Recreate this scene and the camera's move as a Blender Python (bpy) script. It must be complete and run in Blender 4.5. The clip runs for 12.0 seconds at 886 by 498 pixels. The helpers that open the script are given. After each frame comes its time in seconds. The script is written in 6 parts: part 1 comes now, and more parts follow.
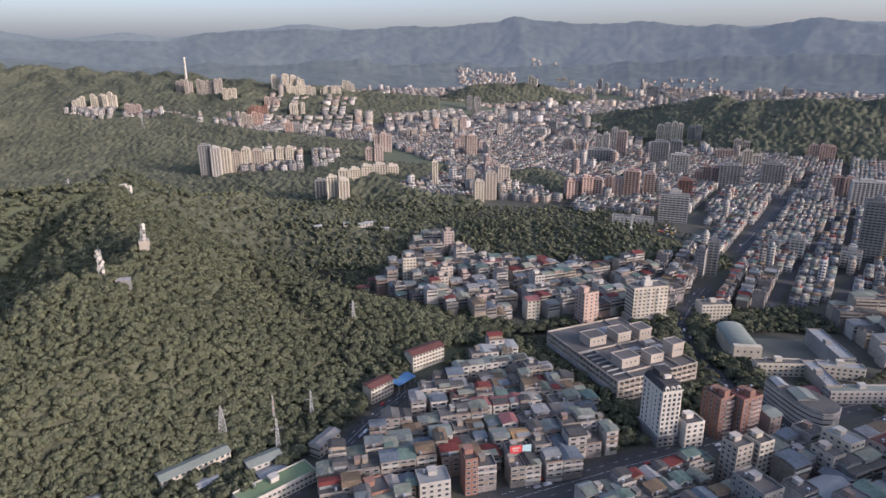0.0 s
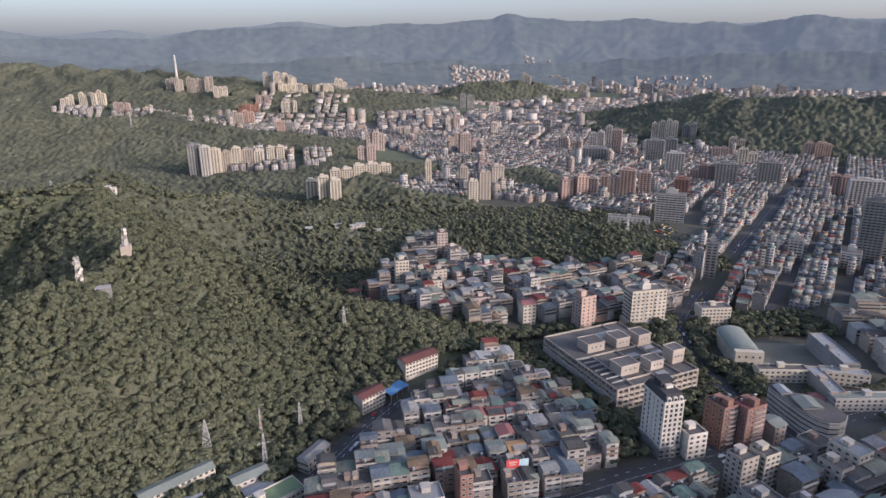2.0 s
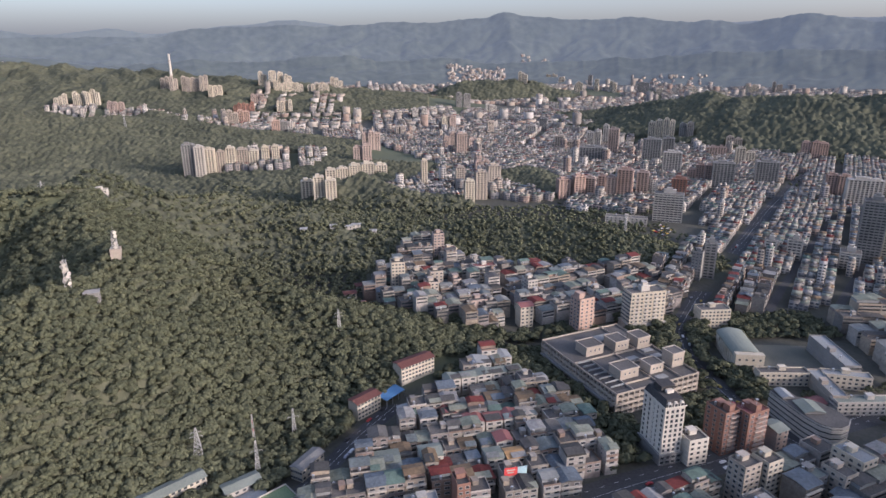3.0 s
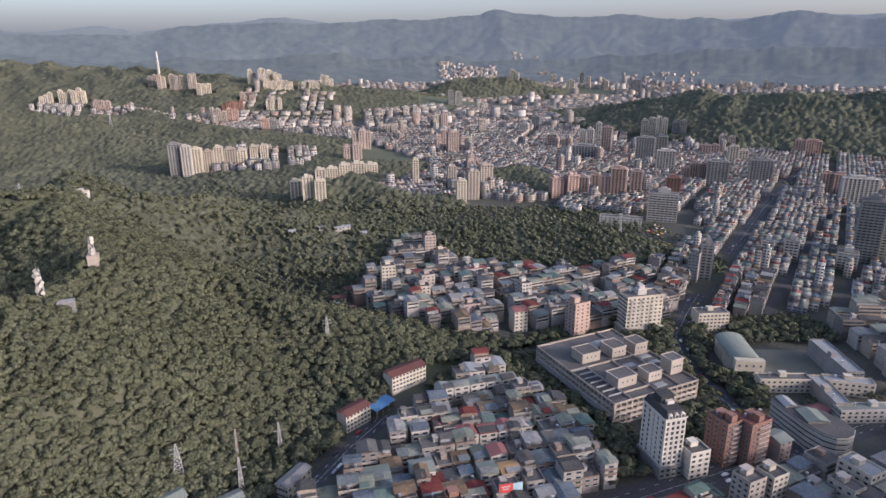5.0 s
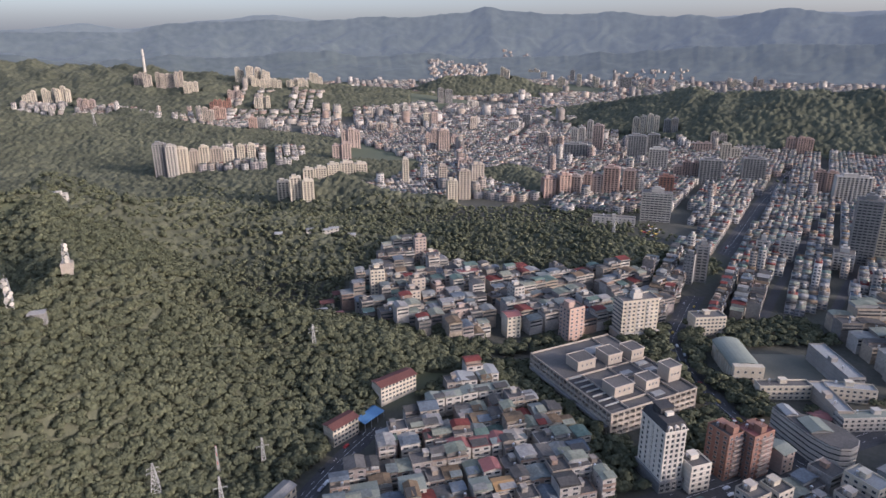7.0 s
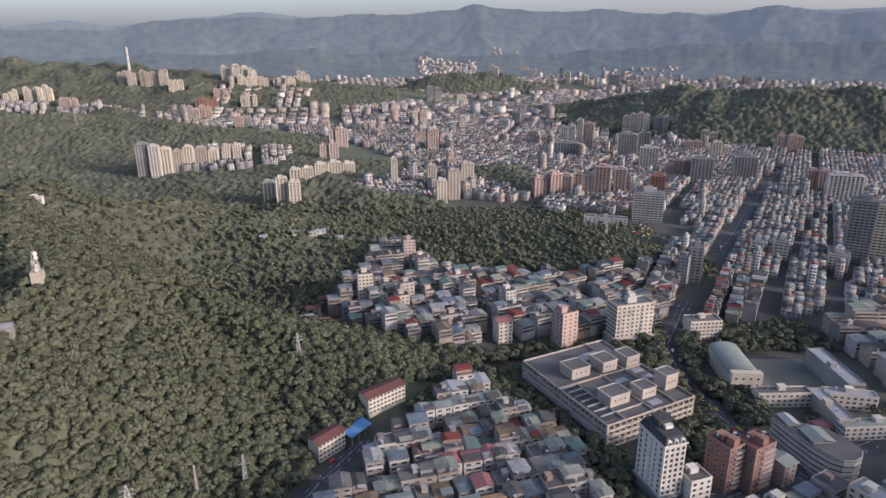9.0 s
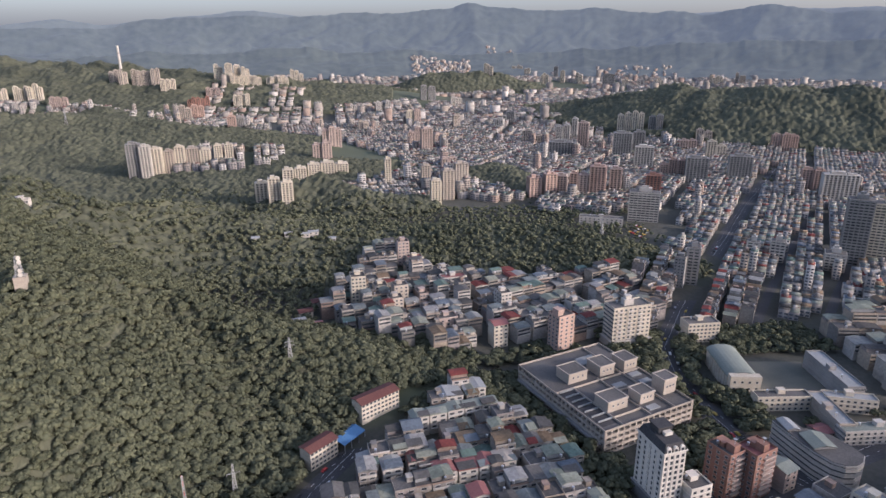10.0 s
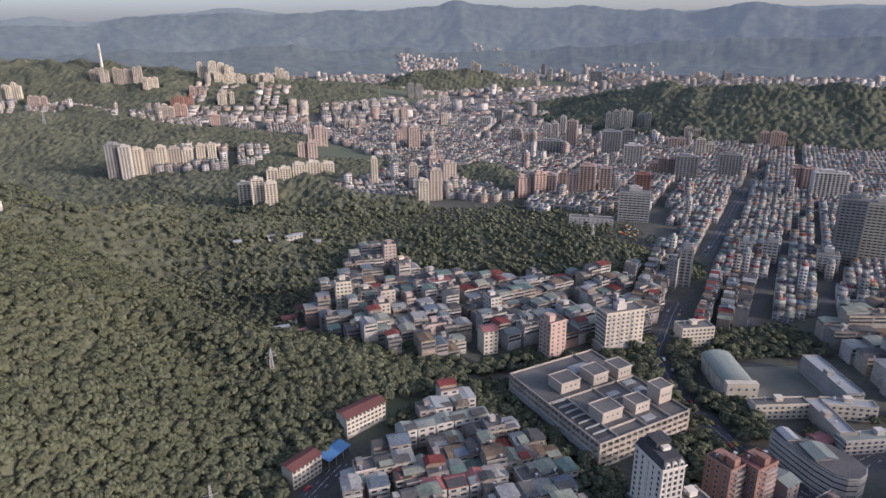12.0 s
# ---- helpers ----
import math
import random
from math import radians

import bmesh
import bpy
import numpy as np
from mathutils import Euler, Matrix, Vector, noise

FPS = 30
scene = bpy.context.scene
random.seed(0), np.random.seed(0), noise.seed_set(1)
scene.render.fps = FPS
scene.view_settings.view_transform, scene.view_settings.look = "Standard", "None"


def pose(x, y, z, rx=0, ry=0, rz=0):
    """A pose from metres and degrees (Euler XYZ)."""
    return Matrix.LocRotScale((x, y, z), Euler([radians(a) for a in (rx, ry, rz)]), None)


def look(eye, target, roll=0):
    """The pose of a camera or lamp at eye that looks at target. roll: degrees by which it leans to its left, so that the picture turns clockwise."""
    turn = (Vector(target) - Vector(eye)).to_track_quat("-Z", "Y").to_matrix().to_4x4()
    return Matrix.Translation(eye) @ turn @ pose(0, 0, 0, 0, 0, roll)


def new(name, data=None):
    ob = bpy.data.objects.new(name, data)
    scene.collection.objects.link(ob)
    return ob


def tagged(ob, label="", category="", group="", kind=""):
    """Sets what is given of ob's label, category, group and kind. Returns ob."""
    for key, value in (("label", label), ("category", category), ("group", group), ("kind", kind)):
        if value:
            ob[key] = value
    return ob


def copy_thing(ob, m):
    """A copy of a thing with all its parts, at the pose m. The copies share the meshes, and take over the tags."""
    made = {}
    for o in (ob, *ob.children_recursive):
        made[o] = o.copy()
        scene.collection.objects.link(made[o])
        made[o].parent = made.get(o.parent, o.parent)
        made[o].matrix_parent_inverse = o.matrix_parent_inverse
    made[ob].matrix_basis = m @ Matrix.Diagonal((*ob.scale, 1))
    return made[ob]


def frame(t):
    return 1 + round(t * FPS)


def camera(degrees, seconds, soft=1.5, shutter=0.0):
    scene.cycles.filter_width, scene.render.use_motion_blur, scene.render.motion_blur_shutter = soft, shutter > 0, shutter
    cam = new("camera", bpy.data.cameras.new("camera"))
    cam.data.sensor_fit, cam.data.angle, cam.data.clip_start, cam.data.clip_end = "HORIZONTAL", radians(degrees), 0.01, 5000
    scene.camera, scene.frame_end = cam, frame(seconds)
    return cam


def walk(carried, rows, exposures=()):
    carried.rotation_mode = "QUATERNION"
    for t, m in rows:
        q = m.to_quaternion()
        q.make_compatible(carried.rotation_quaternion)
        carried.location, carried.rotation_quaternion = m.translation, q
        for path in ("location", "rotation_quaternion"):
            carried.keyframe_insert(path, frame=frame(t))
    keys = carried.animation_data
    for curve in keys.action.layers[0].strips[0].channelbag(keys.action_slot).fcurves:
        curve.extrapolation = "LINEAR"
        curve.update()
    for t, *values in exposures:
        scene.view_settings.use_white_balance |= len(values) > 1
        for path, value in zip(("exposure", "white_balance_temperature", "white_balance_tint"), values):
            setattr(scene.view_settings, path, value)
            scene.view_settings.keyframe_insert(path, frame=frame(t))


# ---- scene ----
cam = camera(70.26, 12.0)
PATH = [
    (0, (0.000, 0.000, 233.987), (0.273, 95.436, 204.123), -0.10),
    (1, (0.239, 7.853, 234.067), (0.971, 103.230, 204.021), -0.12),
    (2, (0.539, 15.735, 234.132), (1.774, 111.049, 203.907), -0.14),
    (3, (0.900, 23.645, 234.185), (2.682, 118.894, 203.780), -0.16),
    (4, (1.321, 31.583, 234.224), (3.696, 126.763, 203.642), -0.17),
    (5, (1.803, 39.551, 234.249), (4.813, 134.655, 203.492), -0.19),
    (6, (2.346, 47.546, 234.261), (6.036, 142.571, 203.330), -0.20),
    (7, (2.950, 55.570, 234.259), (7.363, 150.507, 203.155), -0.21),
    (8, (3.614, 63.623, 234.245), (8.795, 158.465, 202.969), -0.22),
    (9, (4.340, 71.704, 234.216), (10.330, 166.442, 202.770), -0.23),
    (10, (5.125, 79.814, 234.174), (11.970, 174.438, 202.559), -0.23),
    (11, (5.972, 87.952, 234.119), (13.713, 182.451, 202.336), -0.24),
    (12, (6.880, 96.119, 234.050), (15.560, 190.480, 202.102), -0.24),
]
walk(cam, [(t, look(eye, target, roll)) for t, eye, target, roll in PATH], ((0, 1.74, 5580, 21), (12, 1.74, 5580, 21)))

# ---- sky, sun and exposure ----
SUN = Vector((0.85, -0.44, 0.31)).normalized()
SUN_ELEVATION, SUN_TURN = math.asin(SUN.z), math.atan2(SUN.x, SUN.y)
world = bpy.data.worlds.new("sky")
scene.world = world
world.use_nodes = True
wn = world.node_tree
sky = wn.nodes.new("ShaderNodeTexSky")
sky.sky_type, sky.sun_disc = "NISHITA", False
sky.sun_elevation, sky.sun_rotation = SUN_ELEVATION, SUN_TURN
sky.altitude, sky.air_density, sky.dust_density, sky.ozone_density = 100, 1.0, 4.5, 1.5
veil = wn.nodes.new("ShaderNodeMix")  # thin high haze whitens the clear sky
veil.data_type = "RGBA"
veil.inputs[0].default_value = 0.5
veil.inputs[7].default_value = (0.78, 0.78, 0.78, 1)
wn.links.new(sky.outputs[0], veil.inputs[6])
wn.links.new(veil.outputs[2], wn.nodes["Background"].inputs[0])
wn.nodes["Background"].inputs[1].default_value = 0.15
sun = new("sun", bpy.data.lights.new("sun", "SUN"))
sun.data.energy, sun.data.angle, sun.data.color = 1.35, radians(2.5), (1.0, 0.82, 0.64)
sun.matrix_world = look(SUN * 900, (0, 0, 0))


# ---- materials ----
def surf(name, dark, light, rough=0.85, large=0.05, grain=1.2, bump=0.3, metal=0.0, vary=0.0, per="object", spec=0.3):
    """A worn surface: two scales of noise between two base colours, varied from piece to piece."""
    m = bpy.data.materials.new(name)
    m.use_nodes = True
    nt = m.node_tree
    bs = nt.nodes["Principled BSDF"]
    geo = nt.nodes.new("ShaderNodeNewGeometry")
    big, small = nt.nodes.new("ShaderNodeTexNoise"), nt.nodes.new("ShaderNodeTexNoise")
    big.inputs["Scale"].default_value, small.inputs["Scale"].default_value = large, grain
    big.inputs["Detail"].default_value, small.inputs["Detail"].default_value = 5, 4
    for n in (big, small):
        nt.links.new(geo.outputs["Position"], n.inputs["Vector"])
    mix = nt.nodes.new("ShaderNodeMath")
    mix.operation = "ADD"
    nt.links.new(big.outputs["Fac"], mix.inputs[0])
    nt.links.new(small.outputs["Fac"], mix.inputs[1])
    ramp = nt.nodes.new("ShaderNodeMapRange")
    ramp.inputs[1].default_value, ramp.inputs[2].default_value = 0.72, 1.28
    nt.links.new(mix.outputs[0], ramp.inputs[0])
    col = nt.nodes.new("ShaderNodeMix")
    col.data_type = "RGBA"
    col.inputs[6].default_value, col.inputs[7].default_value = (*dark, 1), (*light, 1)
    nt.links.new(ramp.outputs[0], col.inputs[0])
    out = col.outputs[2]
    if vary:
        if per == "object":
            rnd = nt.nodes.new("ShaderNodeObjectInfo").outputs["Random"]
        else:
            rnd = geo.outputs["Random Per Island"]
        span = nt.nodes.new("ShaderNodeMapRange")
        span.inputs[3].default_value, span.inputs[4].default_value = 1 - vary, 1 + vary
        nt.links.new(rnd, span.inputs[0])
        hsv = nt.nodes.new("ShaderNodeHueSaturation")
        nt.links.new(span.outputs[0], hsv.inputs["Value"])
        nt.links.new(out, hsv.inputs["Color"])
        out = hsv.outputs[0]
    nt.links.new(out, bs.inputs["Base Color"])
    bs.inputs["Roughness"].default_value, bs.inputs["Metallic"].default_value = rough, metal
    bs.inputs["Specular IOR Level"].default_value = spec
    if bump:
        b = nt.nodes.new("ShaderNodeBump")
        b.inputs["Strength"].default_value, b.inputs["Distance"].default_value = bump, 0.15
        nt.links.new(small.outputs["Fac"], b.inputs["Height"])
        nt.links.new(b.outputs[0], bs.inputs["Normal"])
    return m


def palette(name, colours, rough=0.85, per="island", grain=0.6, metal=0.0, dirt=0.45):
    """One material whose pieces each take a colour of a short list, with stains over it."""
    m = surf(name, (1 - dirt,) * 3, (1.05,) * 3, rough, 0.09, grain, 0.2, metal)
    nt = m.node_tree
    bs = nt.nodes["Principled BSDF"]
    stain = bs.inputs["Base Color"].links[0].from_socket
    if per == "object":
        rnd = nt.nodes.new("ShaderNodeObjectInfo").outputs["Random"]
    else:
        rnd = nt.nodes.new("ShaderNodeNewGeometry").outputs["Random Per Island"]
    ramp = nt.nodes.new("ShaderNodeValToRGB")
    ramp.color_ramp.interpolation = "CONSTANT"
    el = ramp.color_ramp.elements
    while len(el) < len(colours):
        el.new(0.5)
    for k, c in enumerate(colours):
        el[k].position, el[k].color = k / len(colours), (*c, 1)
    nt.links.new(rnd, ramp.inputs[0])
    mul = nt.nodes.new("ShaderNodeMix")
    mul.data_type, mul.blend_type = "RGBA", "MULTIPLY"
    mul.inputs[0].default_value = 1
    nt.links.new(ramp.outputs[0], mul.inputs[6])
    nt.links.new(stain, mul.inputs[7])
    nt.links.new(mul.outputs[2], bs.inputs["Base Color"])
    return m


WALLS = [(0.26, 0.235, 0.20), (0.21, 0.185, 0.155), (0.32, 0.295, 0.255), (0.23, 0.17, 0.135), (0.17, 0.16, 0.145), (0.29, 0.245, 0.19), (0.37, 0.345, 0.31), (0.22, 0.195, 0.18)]
ROOFS = [(0.131, 0.150, 0.148), (0.189, 0.194, 0.183), (0.105, 0.150, 0.124), (0.072, 0.069, 0.065), (0.163, 0.181, 0.142), (0.144, 0.034, 0.027), (0.236, 0.231, 0.219), (0.105, 0.126, 0.148), (0.150, 0.107, 0.065), (0.203, 0.213, 0.166), (0.098, 0.094, 0.088), (0.058, 0.057, 0.053)]
M_WALL = palette("weathered_render", WALLS, per="object")
# WALLS lightened by a quarter, to put distance haze into the colour
HAZED_WALLS = [(0.33, 0.30, 0.255), (0.26, 0.23, 0.195), (0.40, 0.37, 0.32), (0.29, 0.22, 0.175), (0.22, 0.205, 0.19), (0.37, 0.315, 0.25), (0.45, 0.42, 0.375), (0.29, 0.26, 0.235)]
M_FARWALL = palette("far_hazed_render", HAZED_WALLS, per="island")
M_TIN = palette("painted_tin", ROOFS, 0.85, per="object")
M_FARROOF = palette("far_roofing", ROOFS, 0.9, per="island")
M_WHITE = surf("white_render", (0.28, 0.262, 0.228), (0.41, 0.388, 0.345), vary=0.08)
M_IVORY = surf("ivory_tile", (0.46, 0.425, 0.36), (0.58, 0.54, 0.46), vary=0.05)
M_CREAM = surf("cream_render", (0.329, 0.293, 0.226), (0.464, 0.421, 0.336), vary=0.06)
M_BEIGE = surf("beige_tile", (0.244, 0.213, 0.177), (0.354, 0.311, 0.256), vary=0.1)
M_PINK = surf("pink_tile", (0.250, 0.198, 0.168), (0.340, 0.275, 0.236), vary=0.12)
M_BRICK = surf("red_brown_tile", (0.165, 0.090, 0.066), (0.245, 0.138, 0.104), vary=0.1)
M_BROWN = surf("brown_tile", (0.244, 0.171, 0.134), (0.366, 0.268, 0.220), vary=0.12)
M_GREY = surf("grey_concrete", (0.136, 0.136, 0.129), (0.231, 0.224, 0.211), vary=0.1)
M_DARK = surf("dark_cladding", (0.025, 0.025, 0.027), (0.055, 0.053, 0.052), 0.85)
M_ROOFDECK = surf("roof_screed", (0.055, 0.053, 0.05), (0.115, 0.108, 0.10), vary=0.15)
M_REDTIN = surf("red_tin", (0.15, 0.058, 0.052), (0.215, 0.092, 0.084), 0.6, metal=0.05)
M_MAROON = surf("maroon_tin", (0.07, 0.028, 0.024), (0.12, 0.05, 0.04), 0.8)
M_BLUETIN = surf("blue_tin", (0.05, 0.12, 0.24), (0.08, 0.18, 0.32), 0.6)
M_GREENTIN = surf("green_tin", (0.125, 0.142, 0.120), (0.192, 0.210, 0.180), 0.85)
M_GREYTIN = surf("pale_tin", (0.17, 0.178, 0.176), (0.25, 0.258, 0.255), 0.85)
M_ORANGETIN = surf("ochre_tin", (0.23, 0.14, 0.06), (0.32, 0.20, 0.09), 0.6)
M_GLASS = surf("window_glass", (0.025, 0.03, 0.035), (0.06, 0.065, 0.07), 0.12, spec=0.6, bump=0)
M_STEEL = surf("galvanised_steel", (0.24, 0.24, 0.23), (0.36, 0.36, 0.35), 0.6, metal=0.2)
M_TANK = surf("stainless_tank", (0.5, 0.5, 0.5), (0.7, 0.7, 0.7), 0.3, metal=0.9)
M_ASPHALT = surf("asphalt", (0.035, 0.035, 0.037), (0.07, 0.07, 0.07), 0.9, 0.03, 0.8)
M_PAINT = surf("road_paint", (0.45, 0.45, 0.43), (0.65, 0.65, 0.62), 0.8)
M_COURT = surf("sports_ground", (0.08, 0.085, 0.07), (0.14, 0.13, 0.10), 0.95)
M_LEAF = surf("broad_leaves", (0.054, 0.060, 0.038), (0.090, 0.096, 0.060), 0.75, 0.02, 0.35, 0.0, vary=0.18, per="island", spec=0.05)
M_CANOPY = surf("far_leaves", (0.050, 0.054, 0.038), (0.094, 0.098, 0.066), 0.8, 0.012, 0.11, 0.0, spec=0.05)
M_BARK = surf("bark", (0.05, 0.04, 0.03), (0.12, 0.09, 0.07), 0.95)
M_SOIL = surf("ground_cover", (0.040, 0.043, 0.032), (0.072, 0.070, 0.058), 0.95, 0.012, 0.3)


def hill_floor(m):
    """On the hills the bare ground gives way to undergrowth."""
    nt = m.node_tree
    bs = nt.nodes["Principled BSDF"]
    plain = bs.inputs["Base Color"].links[0].from_socket
    geo, cut, pick, mix = (nt.nodes.new("ShaderNode" + k) for k in ("NewGeometry", "SeparateXYZ", "MapRange", "Mix"))
    mix.data_type = "RGBA"
    nt.links.new(geo.outputs["Position"], cut.inputs[0])
    nt.links.new(cut.outputs[2], pick.inputs[0])
    pick.inputs[1].default_value, pick.inputs[2].default_value = 1.5, 5.0
    nt.links.new(pick.outputs[0], mix.inputs[0])
    nt.links.new(plain, mix.inputs[6])
    mix.inputs[7].default_value = (0.070, 0.080, 0.048, 1)
    nt.links.new(mix.outputs[2], bs.inputs["Base Color"])


hill_floor(M_SOIL)
M_CARS = palette("car_paint", [(0.6, 0.6, 0.6), (0.05, 0.05, 0.05), (0.3, 0.3, 0.32), (0.65, 0.65, 0.63), (0.3, 0.04, 0.04), (0.42, 0.30, 0.06)], 0.35, per="object", dirt=0.1)


def haze_glow(name, haze, share, dark, light):
    """Distance: haze painted on as faint even emission, for kilometres of lit air."""
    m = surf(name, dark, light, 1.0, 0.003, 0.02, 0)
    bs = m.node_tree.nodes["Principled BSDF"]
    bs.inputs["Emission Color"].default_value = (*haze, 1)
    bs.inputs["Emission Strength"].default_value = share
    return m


# each emission colour and strength carries the painted haze of its range
M_MOUNTAIN = haze_glow("far_mountain_haze", (0.122, 0.135, 0.163), 0.30, (0.02, 0.028, 0.02), (0.05, 0.06, 0.045))
M_FOOTHILL = haze_glow("foothill_haze", (0.112, 0.124, 0.148), 0.24, (0.02, 0.028, 0.02), (0.05, 0.06, 0.045))
M_MOUNTAIN2 = haze_glow("back_mountain_haze", (0.17, 0.182, 0.205), 0.32, (0.02, 0.028, 0.02), (0.04, 0.05, 0.04))


# ---- mesh tools ----
class Build:
    """Collects boxes, prisms and tubes for one mesh; mi is the material slot."""

    def __init__(self):
        self.v, self.f, self.m = [], [], []

    def add(self, verts, faces, mi=0):
        n = len(self.v)
        self.v += verts
        self.f += [tuple(n + i for i in f) for f in faces]
        self.m += [mi] * len(faces)
        return self

    def box(self, x0, x1, y0, y1, z0, z1, mi=0):
        return self.add([(x, y, z) for z in (z0, z1) for x, y in ((x0, y0), (x1, y0), (x1, y1), (x0, y1))],
                        [(3, 2, 1, 0), (4, 5, 6, 7), (0, 1, 5, 4), (1, 2, 6, 5), (2, 3, 7, 6), (3, 0, 4, 7)], mi)

    def prism(self, outline, z0, z1, mi=0, top=None):
        n = len(outline)
        v = [(x, y, z0) for x, y in outline] + [(x, y, z1) for x, y in outline]
        f = [(i, (i + 1) % n, n + (i + 1) % n, n + i) for i in range(n)]
        self.add(v, f + [tuple(range(n))[::-1]], mi)
        self.add(v[n:], [tuple(range(n))], mi if top is None else top)
        return self

    def gable(self, x0, x1, y0, y1, z0, rise, along="x", t=0.18, mi=0, skew=0.5):
        """A tin roof of two slopes with its thickness; the ridge runs along x or y, skew moves it sideways."""
        if along == "x":
            ym = y0 + (y1 - y0) * skew
            pro = [(y0, z0), (ym, z0 + rise), (y1, z0), (y1, z0 - t), (ym, z0 + rise - t), (y0, z0 - t)]
            v = [(x, a, b) for x in (x0, x1) for a, b in pro]
        else:
            xm = x0 + (x1 - x0) * skew
            pro = [(x0, z0), (xm, z0 + rise), (x1, z0), (x1, z0 - t), (xm, z0 + rise - t), (x0, z0 - t)]
            v = [(a, y, b) for y in (y0, y1) for a, b in pro]
        return self.add(v, [(0, 1, 7, 6), (1, 2, 8, 7), (2, 3, 9, 8), (3, 4, 10, 9), (4, 5, 11, 10), (5, 0, 6, 11),
                            (0, 5, 4, 1), (1, 4, 3, 2), (6, 7, 10, 11), (7, 8, 9, 10)], mi)

    def tube(self, p, q, r, n=5, r2=None, mi=0):
        p, q = Vector(p), Vector(q)
        turn = (q - p).to_track_quat("Z", "Y")
        ring = [turn @ Vector((math.cos(6.2832 * k / n), math.sin(6.2832 * k / n), 0)) for k in range(n)]
        r2 = r if r2 is None else r2
        v = [tuple(p + r * a) for a in ring] + [tuple(q + r2 * a) for a in ring]
        f = [(i, (i + 1) % n, n + (i + 1) % n, n + i) for i in range(n)]
        return self.add(v, f + [tuple(range(n))[::-1], tuple(range(n, 2 * n))], mi)

    def mesh(self, name, *mats):
        me = bpy.data.meshes.new(name)
        me.from_pydata(self.v, [], self.f)
        for m in mats:
            me.materials.append(m)
        if len(mats) > 1:
            me.polygons.foreach_set("material_index", self.m)
        me.update()
        return me


def thing(name, x, y, z, turn, label, category, group="", kind=""):
    ob = new(name)
    ob.empty_display_size = 1
    ob.matrix_basis = pose(x, y, z, 0, 0, turn)
    return tagged(ob, label, category, group, kind)


def part(name, data, mats, parent, label="", at=None):
    """Links a Build or a shared mesh as one mesh object under a thing or a part."""
    if isinstance(data, Build):
        data = data.mesh(name, *(mats if isinstance(mats, (list, tuple)) else [mats]))
    ob = new(name, data)
    ob.parent = parent
    if at is not None:
        ob.matrix_basis = at
    return tagged(ob, label) if label else ob


def tri_mesh(name, v, f, *mats, slots=None):
    """A mesh from arrays of points and triangles."""
    me = bpy.data.meshes.new(name)
    me.vertices.add(len(v))
    me.vertices.foreach_set("co", np.asarray(v, np.float32).ravel())
    me.loops.add(f.size)
    me.loops.foreach_set("vertex_index", f.astype(np.int32).ravel())
    me.polygons.add(len(f))
    me.polygons.foreach_set("loop_start", np.arange(0, f.size, f.shape[1], dtype=np.int32))
    me.polygons.foreach_set("loop_total", np.full(len(f), f.shape[1], np.int32))
    for m in mats:
        me.materials.append(m)
    if slots is not None:
        me.polygons.foreach_set("material_index", np.asarray(slots, np.int32))
    me.update(calc_edges=True)
    me.validate()
    return me


# ---- the lie of the land ----
RIDGES = [
    # crest points (x, y, height) and half-width of a hill
    ([(-330, 250, 55), (-262, 345, 74), (-224, 391, 91), (-222, 450, 86), (-290, 540, 90), (-355, 670, 92), (-400, 760, 90)], 158),
    ([(-222, 450, 86), (-180, 520, 62), (-105, 500, 40), (-39, 488, 22), (6, 490, 8)], 84),
    ([(-355, 670, 92), (-296, 753, 70), (-241, 796, 54), (-160, 795, 36), (-57, 770, 18)], 140),
    ([(-640, 480, 105), (-440, 590, 100), (-355, 670, 92)], 150),
    ([(-20, 800, 12), (50, 785, 22), (120, 766, 28), (185, 740, 31), (240, 700, 24), (285, 690, 8)], 84),
    ([(-145, 988, 28), (-110, 1010, 38), (-53, 965, 26), (17, 971, 12)], 72),
    ([(126, 1160, 14), (181, 1180, 20), (211, 1056, 14)], 70),
    ([(-1220, 1400, 112), (-918, 1500, 89), (-757, 1540, 76), (-569, 1540, 58), (-424, 1480, 45), (-308, 1400, 34), (-193, 1260, 20)], 330),
    # next: unseen hill right of the view, added to shade the avenue blocks
    ([(330, 90, 95), (413, 225, 100), (470, 285, 72), (520, 330, 25)], 110),
    ([(-1400, 1900, 78), (-1105, 1960, 62), (-913, 1960, 60), (-700, 1830, 46), (-587, 1700, 34), (-480, 1720, 14)], 230),
    ([(-2171, 2700, 182), (-1668, 2750, 165), (-1358, 2700, 148), (-1018, 2650, 136), (-741, 2620, 114), (-480, 2620, 90), (-224, 2700, 62)], 520),
    ([(420, 2200, 12), (489, 2150, 21), (608, 2050, 47), (694, 1900, 82), (772, 1780, 110), (846, 1660, 106), (918, 1610, 113), (1005, 1570, 119), (1083, 1520, 120), (1257, 1440, 120), (1700, 1350, 120)], 285),
    ([(90, 3060, 40), (137, 3050, 77), (268, 3050, 87), (478, 3050, 78), (580, 3000, 45), (640, 2980, 10)], 190),
]
FAR_PLAIN, CLIMB = 3000, 0.02


